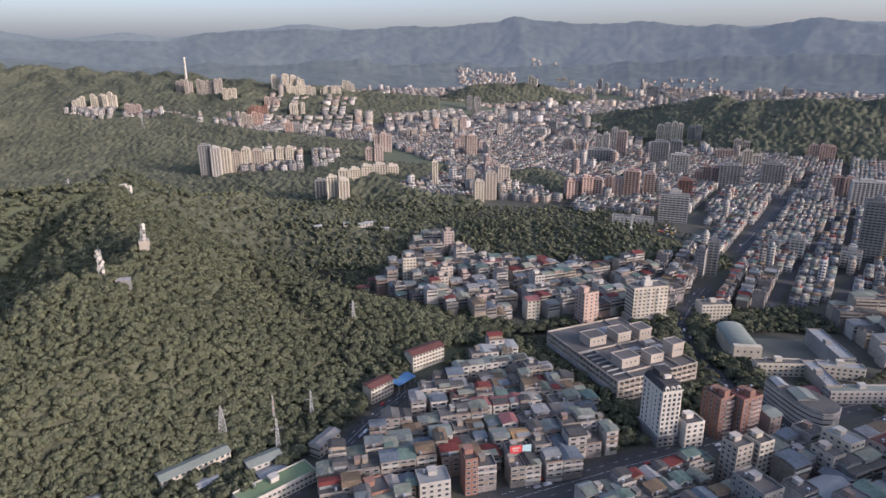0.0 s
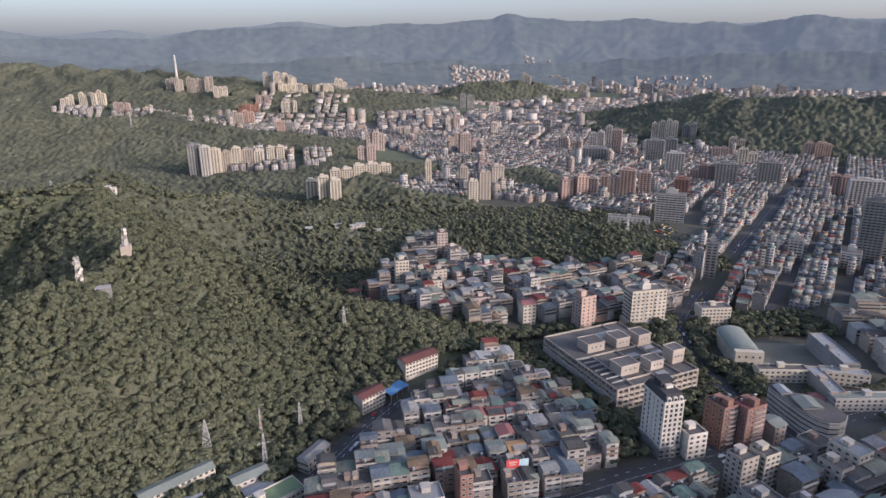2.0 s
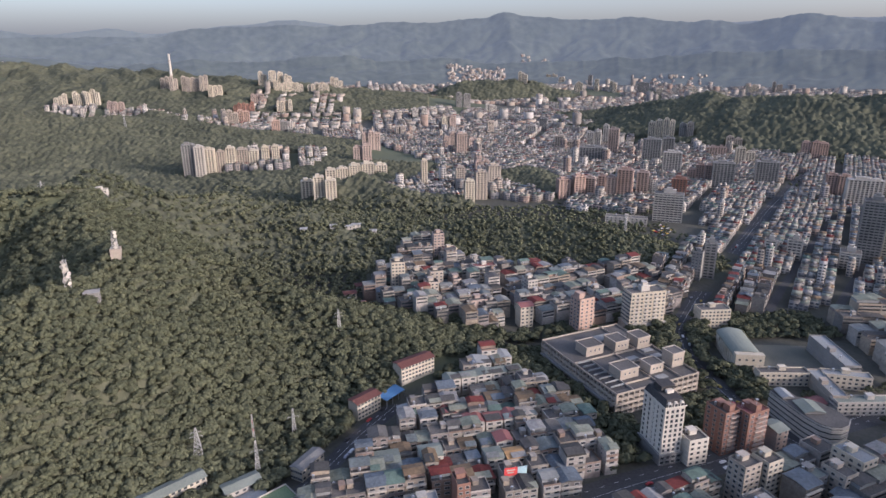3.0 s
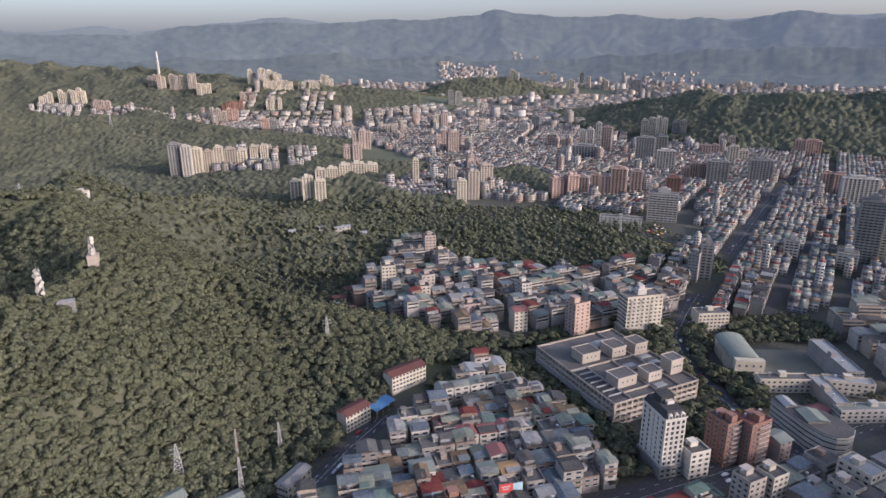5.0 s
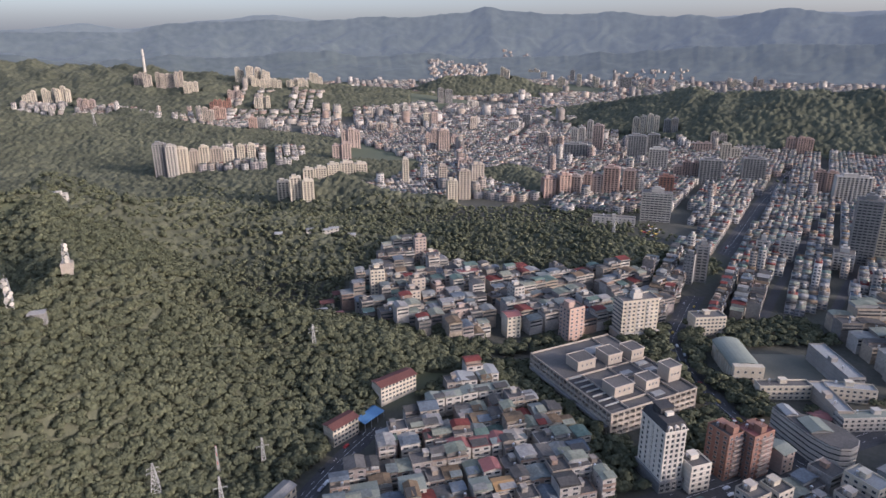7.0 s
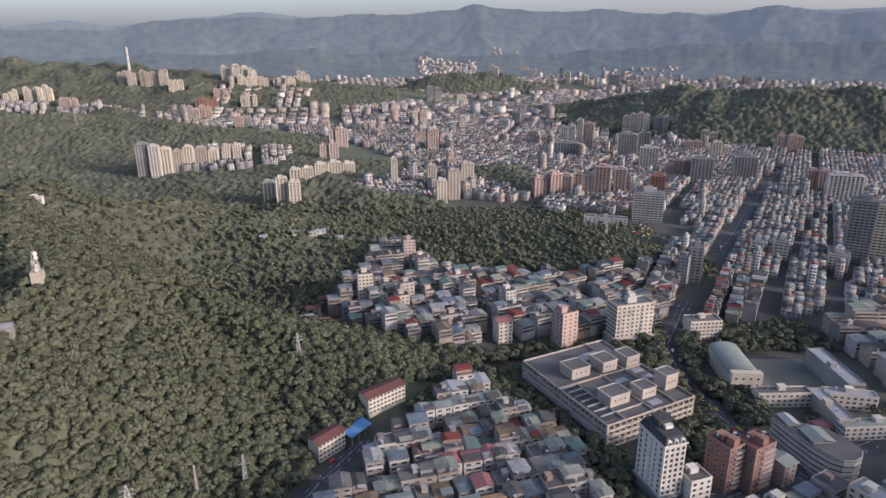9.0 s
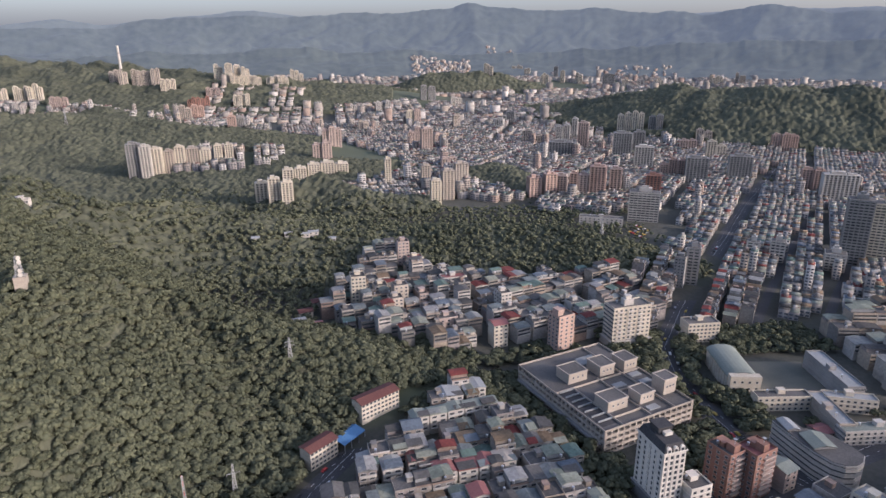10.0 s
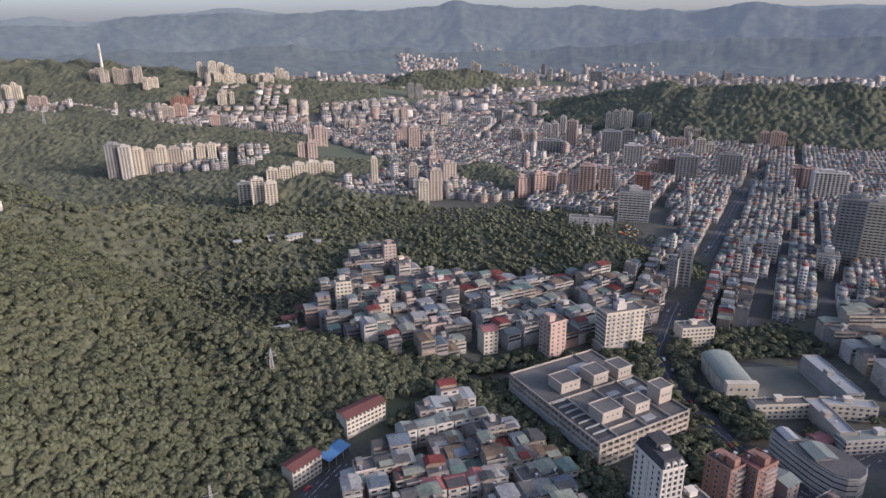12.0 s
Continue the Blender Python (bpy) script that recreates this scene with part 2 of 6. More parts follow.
def land(x, y):
    """Height of the ground: a plain that climbs far away, and hills."""
    x, y = np.asarray(x, float), np.asarray(y, float)
    base = np.clip(np.hypot(x, y) - FAR_PLAIN, 0, None) * CLIMB
    hill = np.zeros_like(x)
    for crest, w in RIDGES:
        for (ax, ay, ah), (bx, by, bh) in zip(crest, crest[1:]):
            s = np.clip(((x - ax) * (bx - ax) + (y - ay) * (by - ay)) / ((bx - ax) ** 2 + (by - ay) ** 2), 0, 1)
            d = np.hypot(x - ax - s * (bx - ax), y - ay - s * (by - ay)) / w
            u = np.clip(1 - d, 0, 1)
            hill = np.maximum(hill, (ah + s * (bh - ah)) * (0.55 * u + 0.45 * u * u * (3 - 2 * u)))
    folds = np.sin(x * 0.031 + 1.7 * np.sin(y * 0.017)) * np.sin(y * 0.027 + 1.3 * np.sin(x * 0.021))
    hill = hill * (1 + 0.10 * folds)
    # level shelf at the foot of the near hill
    u, v = (x + 118) * 0.731 + (y - 298) * 0.682, -(x + 118) * 0.682 + (y - 298) * 0.731
    hill = hill * np.clip(np.maximum(np.abs(u) - 60, np.abs(v) - 21) / 60, 0, 1)
    return base + hill


def rise(x, y):
    return land(x, y) - np.clip(np.hypot(x, y) - FAR_PLAIN, 0, None) * CLIMB


def sheet(name, az0, az1, na, radii, height, mat, label, category):
    az = np.linspace(az0, az1, na)
    a, r = np.meshgrid(az, radii)
    x, y = r * np.sin(a), r * np.cos(a)
    z = height(x, y)
    v = np.stack([x, y, z], -1).reshape(-1, 3)
    nr = len(radii)
    i = (np.arange(nr - 1)[:, None] * na + np.arange(na - 1)[None]).ravel()
    f = np.concatenate([np.stack([i, i + 1, i + na + 1], -1), np.stack([i, i + na + 1, i + na], -1)])[:, ::-1]
    me = tri_mesh(name, v, f, mat)
    me.polygons.foreach_set("use_smooth", np.ones(len(f), bool))
    return tagged(new(name, me), label, category, kind="structure")


near_r = np.concatenate([np.linspace(0.5, 240, 8), np.linspace(250, 1300, 190), np.linspace(1320, 3000, 60), np.linspace(3040, 4700, 20)])
sheet("ground", -math.pi, math.pi, 541, near_r, land, M_SOIL, "dark earth and asphalt ground of the basin and its hills", "ground")


# ---- mountains on the horizon ----
def range_height(peaks, foot, crest, rough):
    """A mountain wall: a smooth crest through peaks and saddles (bearing in degrees, height), with spurs and gullies."""
    def height(x, y):
        r, a = np.hypot(x, y), np.degrees(np.arctan2(x, y))
        bearings, tops = np.array(peaks, float).T
        top = sum(np.interp(a + o, bearings, tops) for o in (-0.5, 0.0, 0.5)) / 3
        k = np.zeros_like(a)
        for n, q in enumerate((0.9, 1.9, 4.1, 8.3)):
            k += np.sin(a * q + 2.1 * n + 1.3 * np.sin(a * q * 0.6 + r * 0.004 * (n + 1))) / (n + 1.5)
        u = np.clip((r - foot) / (crest - foot), 0, 1)
        wave = lambda q, o: np.sin(x * q + 1.9 * np.sin(y * q * 1.3 + o)) * np.sin(y * q * 1.7 + 2.3 * np.sin(x * q * 0.8 + o))
        spur = wave(0.004, 0.4) + 0.6 * wave(0.011, 1.7) + 0.3 * wave(0.027, 0.9)
        return 5 + (top + rough * k) * np.clip(u ** 1.1 * (1 + 0.26 * spur * (1 - u)), 0, 1)
    return height


RANGE_MAIN = [(-40, 300), (-33, 300), (-22, 300), (-19.6, 350), (-16.5, 368), (-11.5, 380), (-6.8, 376), (-1.7, 408), (0.5, 394), (2.9, 422), (4.8, 430), (6.3, 478), (7.9, 442), (10.5, 420), (14.3, 408), (17.4, 430), (19.2, 396), (24.2, 392), (25.2, 370), (29.5, 428), (33.8, 374), (40, 380)]
RANGE_BACK = [(-40, 360), (-33.4, 356), (-30, 312), (-25, 358), (-22.2, 320), (-16.5, 380), (-11.5, 425), (-6.8, 380), (20, 380), (27, 400), (34, 408), (40, 400)]
RANGE_FRONT = [(-40, 190), (-33, 170), (-26, 130), (-20, 165), (-14, 150), (-8, 190), (-4, 150), (1, 175), (6, 130), (12, 150), (17, 170), (22, 190), (28, 215), (34, 220), (40, 220)]
# these sheets glow faintly; the haze is put into their emission
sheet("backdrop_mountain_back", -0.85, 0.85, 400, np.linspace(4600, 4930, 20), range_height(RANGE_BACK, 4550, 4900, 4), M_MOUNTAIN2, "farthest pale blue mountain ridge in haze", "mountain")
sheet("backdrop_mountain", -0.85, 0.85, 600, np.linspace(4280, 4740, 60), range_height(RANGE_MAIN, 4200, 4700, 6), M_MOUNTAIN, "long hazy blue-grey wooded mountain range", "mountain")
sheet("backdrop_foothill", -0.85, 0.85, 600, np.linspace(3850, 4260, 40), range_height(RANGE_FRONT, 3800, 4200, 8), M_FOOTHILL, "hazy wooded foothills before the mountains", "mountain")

# hill sheet with the same painted haze as the foothills
RANGE_LEFT = [(-46, 235), (-40, 225), (-34, 205), (-30, 190), (-26.5, 150), (-23, 120), (-20, 60), (-18, 10), (-17, 0)]
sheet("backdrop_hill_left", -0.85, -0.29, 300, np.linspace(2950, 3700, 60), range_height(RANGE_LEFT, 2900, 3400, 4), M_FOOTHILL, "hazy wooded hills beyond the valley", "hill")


# ---- woods ----
def ico(level):
    bm = bmesh.new()
    bmesh.ops.create_icosphere(bm, subdivisions=level, radius=1)
    v = np.array([p.co[:] for p in bm.verts])
    f = np.array([[p.index for p in q.verts] for q in bm.faces])
    bm.free()
    return v, f


RNG = np.random.default_rng(7)


def crown_shape(lobes, level, leaves, trunk=True):
    """A tree one metre in crown radius standing on z = 0: uneven lobes, loose sprays of leaves, a tapered trunk with limbs."""
    sv, sf = ico(level)
    vs, fs, slots, n = [], [], [], 0
    centres = []
    for k in range(lobes):
        a, rad = 6.283 * k / max(1, lobes - 1) + RNG.uniform(-0.4, 0.4), (0.0 if k == lobes - 1 else RNG.uniform(0.38, 0.58))
        c = np.array([rad * math.cos(a), rad * math.sin(a), 1.2 + RNG.uniform(-0.1, 0.14) + (0.22 if k == lobes - 1 else 0)])
        size = RNG.uniform(0.42, 0.6) if lobes > 1 else 0.95
        v = sv * (1 + RNG.uniform(-0.28, 0.28, (len(sv), 1))) * size * np.array([1, 1, 0.66]) + c
        vs.append(v), fs.append(sf + n), slots.append(np.zeros(len(sf)))
        n += len(v)
        centres.append((c, size))
    for _ in range(leaves):
        c, size = centres[RNG.integers(lobes)]
        d = RNG.normal(size=3)
        d[2] = abs(d[2]) * 0.9 - 0.15
        d /= np.linalg.norm(d)
        p = c + d * np.array([1, 1, 0.7]) * size * RNG.uniform(0.92, 1.18)
        t = np.cross(d, RNG.normal(size=3))
        t /= np.linalg.norm(t)
        b, s = np.cross(d, t), RNG.uniform(0.13, 0.29)
        v = np.array([p + s * t, p - 0.5 * s * t + 0.8 * s * b + 0.4 * s * d, p - 0.6 * s * t - 0.8 * s * b + 0.2 * s * d])
        vs.append(v), fs.append(np.array([[0, 1, 2]]) + n), slots.append(np.zeros(1))
        n += 3
    if trunk:
        stem = Build().tube((0, 0, -0.4), (0.03, 0.02, 1.1), 0.09, 5, 0.05)
        for k in range(3):
            a = 2.1 * k + 0.4
            stem.tube((0.02, 0.01, 0.6 + 0.1 * k), (0.4 * math.cos(a), 0.4 * math.sin(a), 1.15), 0.045, 3, 0.02)
        tris = np.array([t for q in stem.f for t in [(q[0], q[i], q[i + 1]) for i in range(1, len(q) - 1)]])
        vs.append(np.array(stem.v)), fs.append(tris + n), slots.append(np.ones(len(tris)))
    return np.concatenate(vs), np.concatenate(fs), np.concatenate(slots)


NEAR_TREES = [crown_shape(5, 1, 120, k == 0) for k in range(6)]
MID_TREES = [crown_shape(3, 1, 22, False) for _ in range(5)]
FAR_TREES = [crown_shape(2, 1, 5, False) for _ in range(4)]


def wood(name, spots, shapes, label, category="woodland"):
    """Many trees in one mesh; a spot is x, y, z, crown radius."""
    vs, fs, ms, n = [], [], [], 0
    spots = np.asarray(spots)
    kinds = RNG.integers(len(shapes), size=len(spots))
    for k, (v, f, m) in enumerate(shapes):
        own = spots[kinds == k]
        if not len(own):
            continue
        a = RNG.uniform(0, 6.283, len(own))
        c, s = np.cos(a)[:, None], np.sin(a)[:, None]
        r = own[:, 3:4]
        tall = r * RNG.uniform(0.85, 1.2, (len(own), 1))
        x = (v[None, :, 0] * c - v[None, :, 1] * s) * r + own[:, 0:1]
        y = (v[None, :, 0] * s + v[None, :, 1] * c) * r + own[:, 1:2]
        z = v[None, :, 2] * tall + own[:, 2:3]
        vs.append(np.stack([x, y, z], -1).reshape(-1, 3))
        fs.append((f[None] + (np.arange(len(own)) * len(v))[:, None, None] + n).reshape(-1, 3))
        ms.append(np.tile(m, len(own)))
        n += len(v) * len(own)
    me = tri_mesh(name, np.concatenate(vs), np.concatenate(fs), M_LEAF, M_BARK, slots=np.concatenate(ms))
    me.polygons.foreach_set("use_smooth", np.ones(len(me.polygons), bool))
    return tagged(new(name, me), label, category, kind="stuff")


def canopy(name, x0, x1, y0, y1, cell, tall, keep, label):
    """A closed far canopy: one uneven dome for each tree of a jittered grid, on the lie of the land."""
    step = cell / 3.2
    xs, ys = np.arange(x0, x1, step), np.arange(y0, y1, step)
    x, y = np.meshgrid(xs, ys)
    x = x + RNG.uniform(-0.3, 0.3, x.shape) * step
    y = y + RNG.uniform(-0.3, 0.3, x.shape) * step
    nx, ny = int((x1 - x0) / cell) + 4, int((y1 - y0) / cell) + 4
    cx, cy = RNG.uniform(-0.42, 0.42, (2, ny, nx))
    high, wide = tall * RNG.uniform(0.55, 1.2, (ny, nx)), cell * RNG.uniform(0.5, 0.9, (ny, nx))
    iu, iv = np.floor((x - x0) / cell).astype(int) + 1, np.floor((y - y0) / cell).astype(int) + 1
    top = np.full(x.shape, tall * 0.3)
    for du in (-1, 0, 1):
        for dv in (-1, 0, 1):
            i, j = np.clip(iu + du, 0, nx - 1), np.clip(iv + dv, 0, ny - 1)
            gap = np.hypot(x - x0 - (i - 0.5 + cx[j, i]) * cell, y - y0 - (j - 0.5 + cy[j, i]) * cell) / wide[j, i]
            top = np.maximum(top, high[j, i] * (1 - 0.6 * gap ** 2))
    z = land(x, y) + top + RNG.uniform(-0.06, 0.06, x.shape) * tall
    ok = keep(x, y, rise(x, y)) & (x < 0.93 * (y + 70)) & (x > -0.80 * (y + 70))
    inner = ok.copy()
    for axis in (0, 1):
        for way in (-1, 1):
            inner &= np.roll(ok, way, axis)
    z = np.where(inner, z, land(x, y) - 0.5)
    na = len(xs)
    i = (np.arange(len(ys) - 1)[:, None] * na + np.arange(na - 1)[None])
    i = i[ok[:-1, :-1] & ok[1:, :-1] & ok[:-1, 1:] & ok[1:, 1:]]
    f = np.concatenate([np.stack([i, i + 1, i + na + 1], -1), np.stack([i, i + na + 1, i + na], -1)])
    used = np.unique(f)
    back = np.zeros(x.size, int)
    back[used] = np.arange(len(used))
    v = np.stack([x, y, z], -1).reshape(-1, 3)[used]
    me = tri_mesh(name, v, back[f], M_CANOPY)
    me.polygons.foreach_set("use_smooth", np.full(len(me.polygons), cell > 6))
    return tagged(new(name, me), label, "woodland", kind="stuff")


def scatter(x0, x1, y0, y1, step, keep, size):
    """Spots on a jittered grid where keep(x, y, rise) holds."""
    gx, gy = np.meshgrid(np.arange(x0, x1, step), np.arange(y0, y1, step))
    x = (gx + RNG.uniform(-0.45, 0.45, gx.shape) * step).ravel()
    y = (gy + RNG.uniform(-0.45, 0.45, gy.shape) * step).ravel()
    ok = keep(x, y, rise(x, y)) & (x < 0.93 * (y + 70)) & (x > -0.76 * (y + 70))
    x, y = x[ok], y[ok]
    return np.stack([x, y, land(x, y) - 0.5, RNG.uniform(size[0], size[1], len(x))], -1)


def by_road(x, y):
    """Metres to the left of the foot of the near hill."""
    return -((x + 60) * 109 - (y - 340) * 68) / 128.5


# ---- houses ----
def window_mesh(w, h, deep=0.12):
    key = (round(w, 1), round(h, 1))
    if key not in WINDOWS:
        b, a, c = Build(), w / 2 + 0.1, w / 2 - 0.06
        ring = lambda q, y, z0, z1: [(-q, y, z0), (q, y, z0), (q, y, z1), (-q, y, z1)]
        b.add(ring(a, 0.05, -0.12, h + 0.1) + ring(a, -deep, -0.12, h + 0.1) + ring(c, -deep, 0.06, h - 0.06) + ring(c, -0.015, 0.06, h - 0.06),
              [(i, (i + 1) % 4, 4 + (i + 1) % 4, 4 + i)[::-1] for i in range(4)] + [(4 + i, 4 + (i + 1) % 4, 8 + (i + 1) % 4, 8 + i) for i in range(4)] + [(8 + i, 8 + (i + 1) % 4, 12 + (i + 1) % 4, 12 + i) for i in range(4)])
        b.f.append((12, 13, 14, 15))
        b.m.append(1)
        WINDOWS[key] = b.mesh("window", M_STEEL, M_GLASS)
    return WINDOWS[key]


WINDOWS = {}


def face_windows(parent, w, d, face, z, storeys, step, count, size, name="window"):
    """Rows of single windows on one wall of a w by d block: faces front, right, left."""
    me = window_mesh(*size)
    for s in range(storeys):
        for k in range(count):
            u = (k + 0.5) / count - 0.5
            zz = z + s * step
            m = {"front": pose(u * w, -d / 2, zz), "right": pose(w / 2, u * d, zz, 0, 0, 90), "left": pose(-w / 2, u * d, zz, 0, 0, -90)}[face]
            part(name, me, None, parent, at=m)


def tank_mesh():
    if "tank" not in WINDOWS:
        b = Build().tube((0, 0, 0.9), (0, 0, 2.6), 0.75, 9).tube((0, 0, 2.6), (0, 0, 2.95), 0.75, 9, 0.15)
        for a, c in ((-0.5, -0.5), (0.5, -0.5), (0.5, 0.5), (-0.5, 0.5)):
            b.box(a - 0.05, a + 0.05, c - 0.05, c + 0.05, 0, 0.9)
        WINDOWS["tank"] = b.mesh("water_tank", M_TANK)
    return WINDOWS["tank"]


HOUSE_LABELS = {
    "gable": "narrow weathered town house under a patched tin roof",
    "shed": "concrete row house with a tin shed on its roof",
    "flat": "flat-roofed concrete town house with parapet and water tank",
}


def house(x, y, turn, w, d, storeys, style, wall=None, roof=None, detail=2, z=None, label="", group="houses of the quarter", step=3.2):
    """A town house: wall, storey bands, balconies, windows, roof or parapet, stair head, tank."""
    z = float(land(x, y)) if z is None else z
    t = thing("town_house", x, y, z, turn, label or HOUSE_LABELS[style], "house", group)
    h = storeys * step
    wall = wall or M_WALL
    part("wall", Build().box(-w / 2, w / 2, -d / 2, d / 2, -3, h + (0.4 if style == "gable" else 0)), wall, t)
    r = random.random
    if detail:
        for s in range(1 if detail > 1 else max(1, storeys - 2), storeys if detail > 1 or r() < 0.5 else 1):
            if r() < 0.35:
                continue
            part("balcony", Build().box(-w / 2 + 0.25, w / 2 - 0.25, -d / 2 - 1.0, -d / 2 + 0.02, s * step - 0.15, s * step + 0.9), wall if r() < 0.6 else M_WHITE, t)
        if detail > 1:
            n = max(1, round(w / 5.5))
            face_windows(t, w, d, "front", 1.0 + step, storeys - 1, step, n, (3.0, 1.5))
            if r() < 0.5:
                face_windows(t, w, d, "right" if x < 60 + 0.1 * y else "left", 1.0 + 2 * step, max(1, storeys - 2), step, 1, (1.4, 1.2))
        else:
            for s in range(max(0, storeys - 2), storeys):
                b = Build()
                b.box(-w / 2 + 0.5, w / 2 - 0.5, -d / 2 - 0.06, -d / 2 + 0.02, s * step + 0.95, s * step + 2.4)
                b.box(w / 2 - 0.02, w / 2 + 0.06, -d / 2 + 2, d / 2 - 2, s * step + 1.0, s * step + 2.2)
                part("window_band", b, M_GLASS, t)
    roof = roof or M_TIN
    if style == "gable":
        part("roof", Build().gable(-w / 2 - 0.35, w / 2 + 0.35, -d / 2 - 0.5, d / 2 + 0.5, h + 0.5 + 0.2 * r(), 0.9 + 0.9 * r(), "x" if r() < 0.35 else "y", skew=0.25 + 0.5 * r()), roof, t)
        if detail > 1 and r() < 0.7:
            y1, zz, up = -d / 2 + d * (0.3 + 0.25 * r()), h + 0.9 + 1.3 * r(), 0.3 + 0.5 * r()
            x0, x1 = (-w / 2 - 0.2, w * (0.1 + 0.35 * r())) if r() < 0.5 else (-w * (0.1 + 0.3 * r()), w / 2 + 0.2)
            lean = Build().add([(x0, -d / 2 - 0.9, zz), (x1, -d / 2 - 0.9, zz), (x1, y1, zz + up), (x0, y1, zz + up), (x0, -d / 2 - 0.9, zz - 0.15), (x1, -d / 2 - 0.9, zz - 0.15), (x1, y1, zz + up - 0.15), (x0, y1, zz + up - 0.15)],
                               [(0, 1, 2, 3), (7, 6, 5, 4), (0, 4, 5, 1), (1, 5, 6, 2), (2, 6, 7, 3), (3, 7, 4, 0)])
            lean.box(x0 + 0.3, x1 - 0.3, -d / 2 + 0.2, y1 - 0.2, h + 0.3, zz + 0.05)
            part("lean_to_roof", lean, M_TIN, t)
    elif style == "shed":
        part("deck", Build().box(-w / 2 + 0.2, w / 2 - 0.2, -d / 2 + 0.2, d / 2 - 0.2, h - 0.05, h + 0.06), M_ROOFDECK, t)
        y0 = -d / 2 + d * (0.15 + 0.3 * r())
        part("roof_shed", Build().box(-w / 2 + 0.3, w / 2 - 0.3, y0, d / 2 - 0.5, h, h + 2.5), wall if r() < 0.5 else M_GREYTIN, t)
        part("roof", Build().gable(-w / 2 - 0.2, w / 2 + 0.2, y0 - 0.7, d / 2 + 0.1, h + 2.65, 0.5 + 0.7 * r(), "x" if r() < 0.5 else "y", skew=0.2 + 0.6 * r()), roof, t)
        part("parapet", Build().box(-w / 2, w / 2, -d / 2 - 0.02, -d / 2 + 0.2, h, h + 1.0), wall, t)
    else:
        b = Build()
        for x0, x1, y0, y1 in ((-w / 2, w / 2, -d / 2, -d / 2 + 0.2), (-w / 2, w / 2, d / 2 - 0.2, d / 2), (-w / 2, -w / 2 + 0.2, -d / 2 + 0.2, d / 2 - 0.2), (w / 2 - 0.2, w / 2, -d / 2 + 0.2, d / 2 - 0.2)):
            b.box(x0, x1, y0, y1, h, h + 1.0)
        part("parapet", b, wall, t)
        part("deck", Build().box(-w / 2 + 0.2, w / 2 - 0.2, -d / 2 + 0.2, d / 2 - 0.2, h - 0.05, h + 0.08), M_ROOFDECK, t)
        sx = (r() - 0.5) * (w - 4)
        part("stair_head", Build().box(sx - 1.6, sx + 1.6, 0, min(4, d / 2 - 0.4), h, h + 2.8).box(sx - 1.8, sx + 1.8, -0.2, min(4.2, d / 2 - 0.2), h + 2.8, h + 3.0), wall, t)
    if style != "gable" and r() < 0.7:
        part("water_tank", tank_mesh(), None, t, "shiny steel tank", at=pose((r() - 0.5) * (w - 2.4), -d / 2 + 1.3, h + 0.02 if style == "shed" else h + 0.08))
    return t


def quarter(outline, turn, depth, lane, widths, storeys, seed, detail, skip=None, group="houses of the quarter", mix=(0.45, 0.35, 0.2)):
    """Rows of houses back to back, in a convex quarter; rows run along the turn."""
    rnd = random.Random(seed)
    c, s = math.cos(radians(turn)), math.sin(radians(turn))
    uv = [(x * c + y * s, -x * s + y * c) for x, y in outline]

    def inside(u, v):
        sign = [(b[0] - a[0]) * (v - a[1]) - (b[1] - a[1]) * (u - a[0]) for a, b in zip(uv, uv[1:] + uv[:1])]
        return all(q >= 0 for q in sign) or all(q <= 0 for q in sign)

    v, k = min(p[1] for p in uv) + depth / 2, 0
    while v < max(p[1] for p in uv):
        u = min(p[0] for p in uv) + rnd.uniform(0, 4)
        while u < max(p[0] for p in uv):
            w = rnd.uniform(*widths)
            x, y = (u + w / 2) * c - v * s, (u + w / 2) * s + v * c
            if inside(u + w / 2, v) and not (skip and skip(x, y)) and rnd.random() < 0.95:
                n = rnd.choice(storeys)
                style = rnd.choices(("gable", "shed", "flat"), mix)[0]
                house(x, y, turn + rnd.uniform(-1.5, 1.5), w - 0.15, depth - rnd.uniform(0.3, 1.5), n, style, detail=detail, group=group)
            u += w + (rnd.uniform(2, 4) if rnd.random() < 0.08 else 0)
        k += 1
        v += depth + (lane if k % 2 == 0 else 0.8)


# ---- towers ----
TOWER_LABEL = "residential tower with balconies and recessed windows"


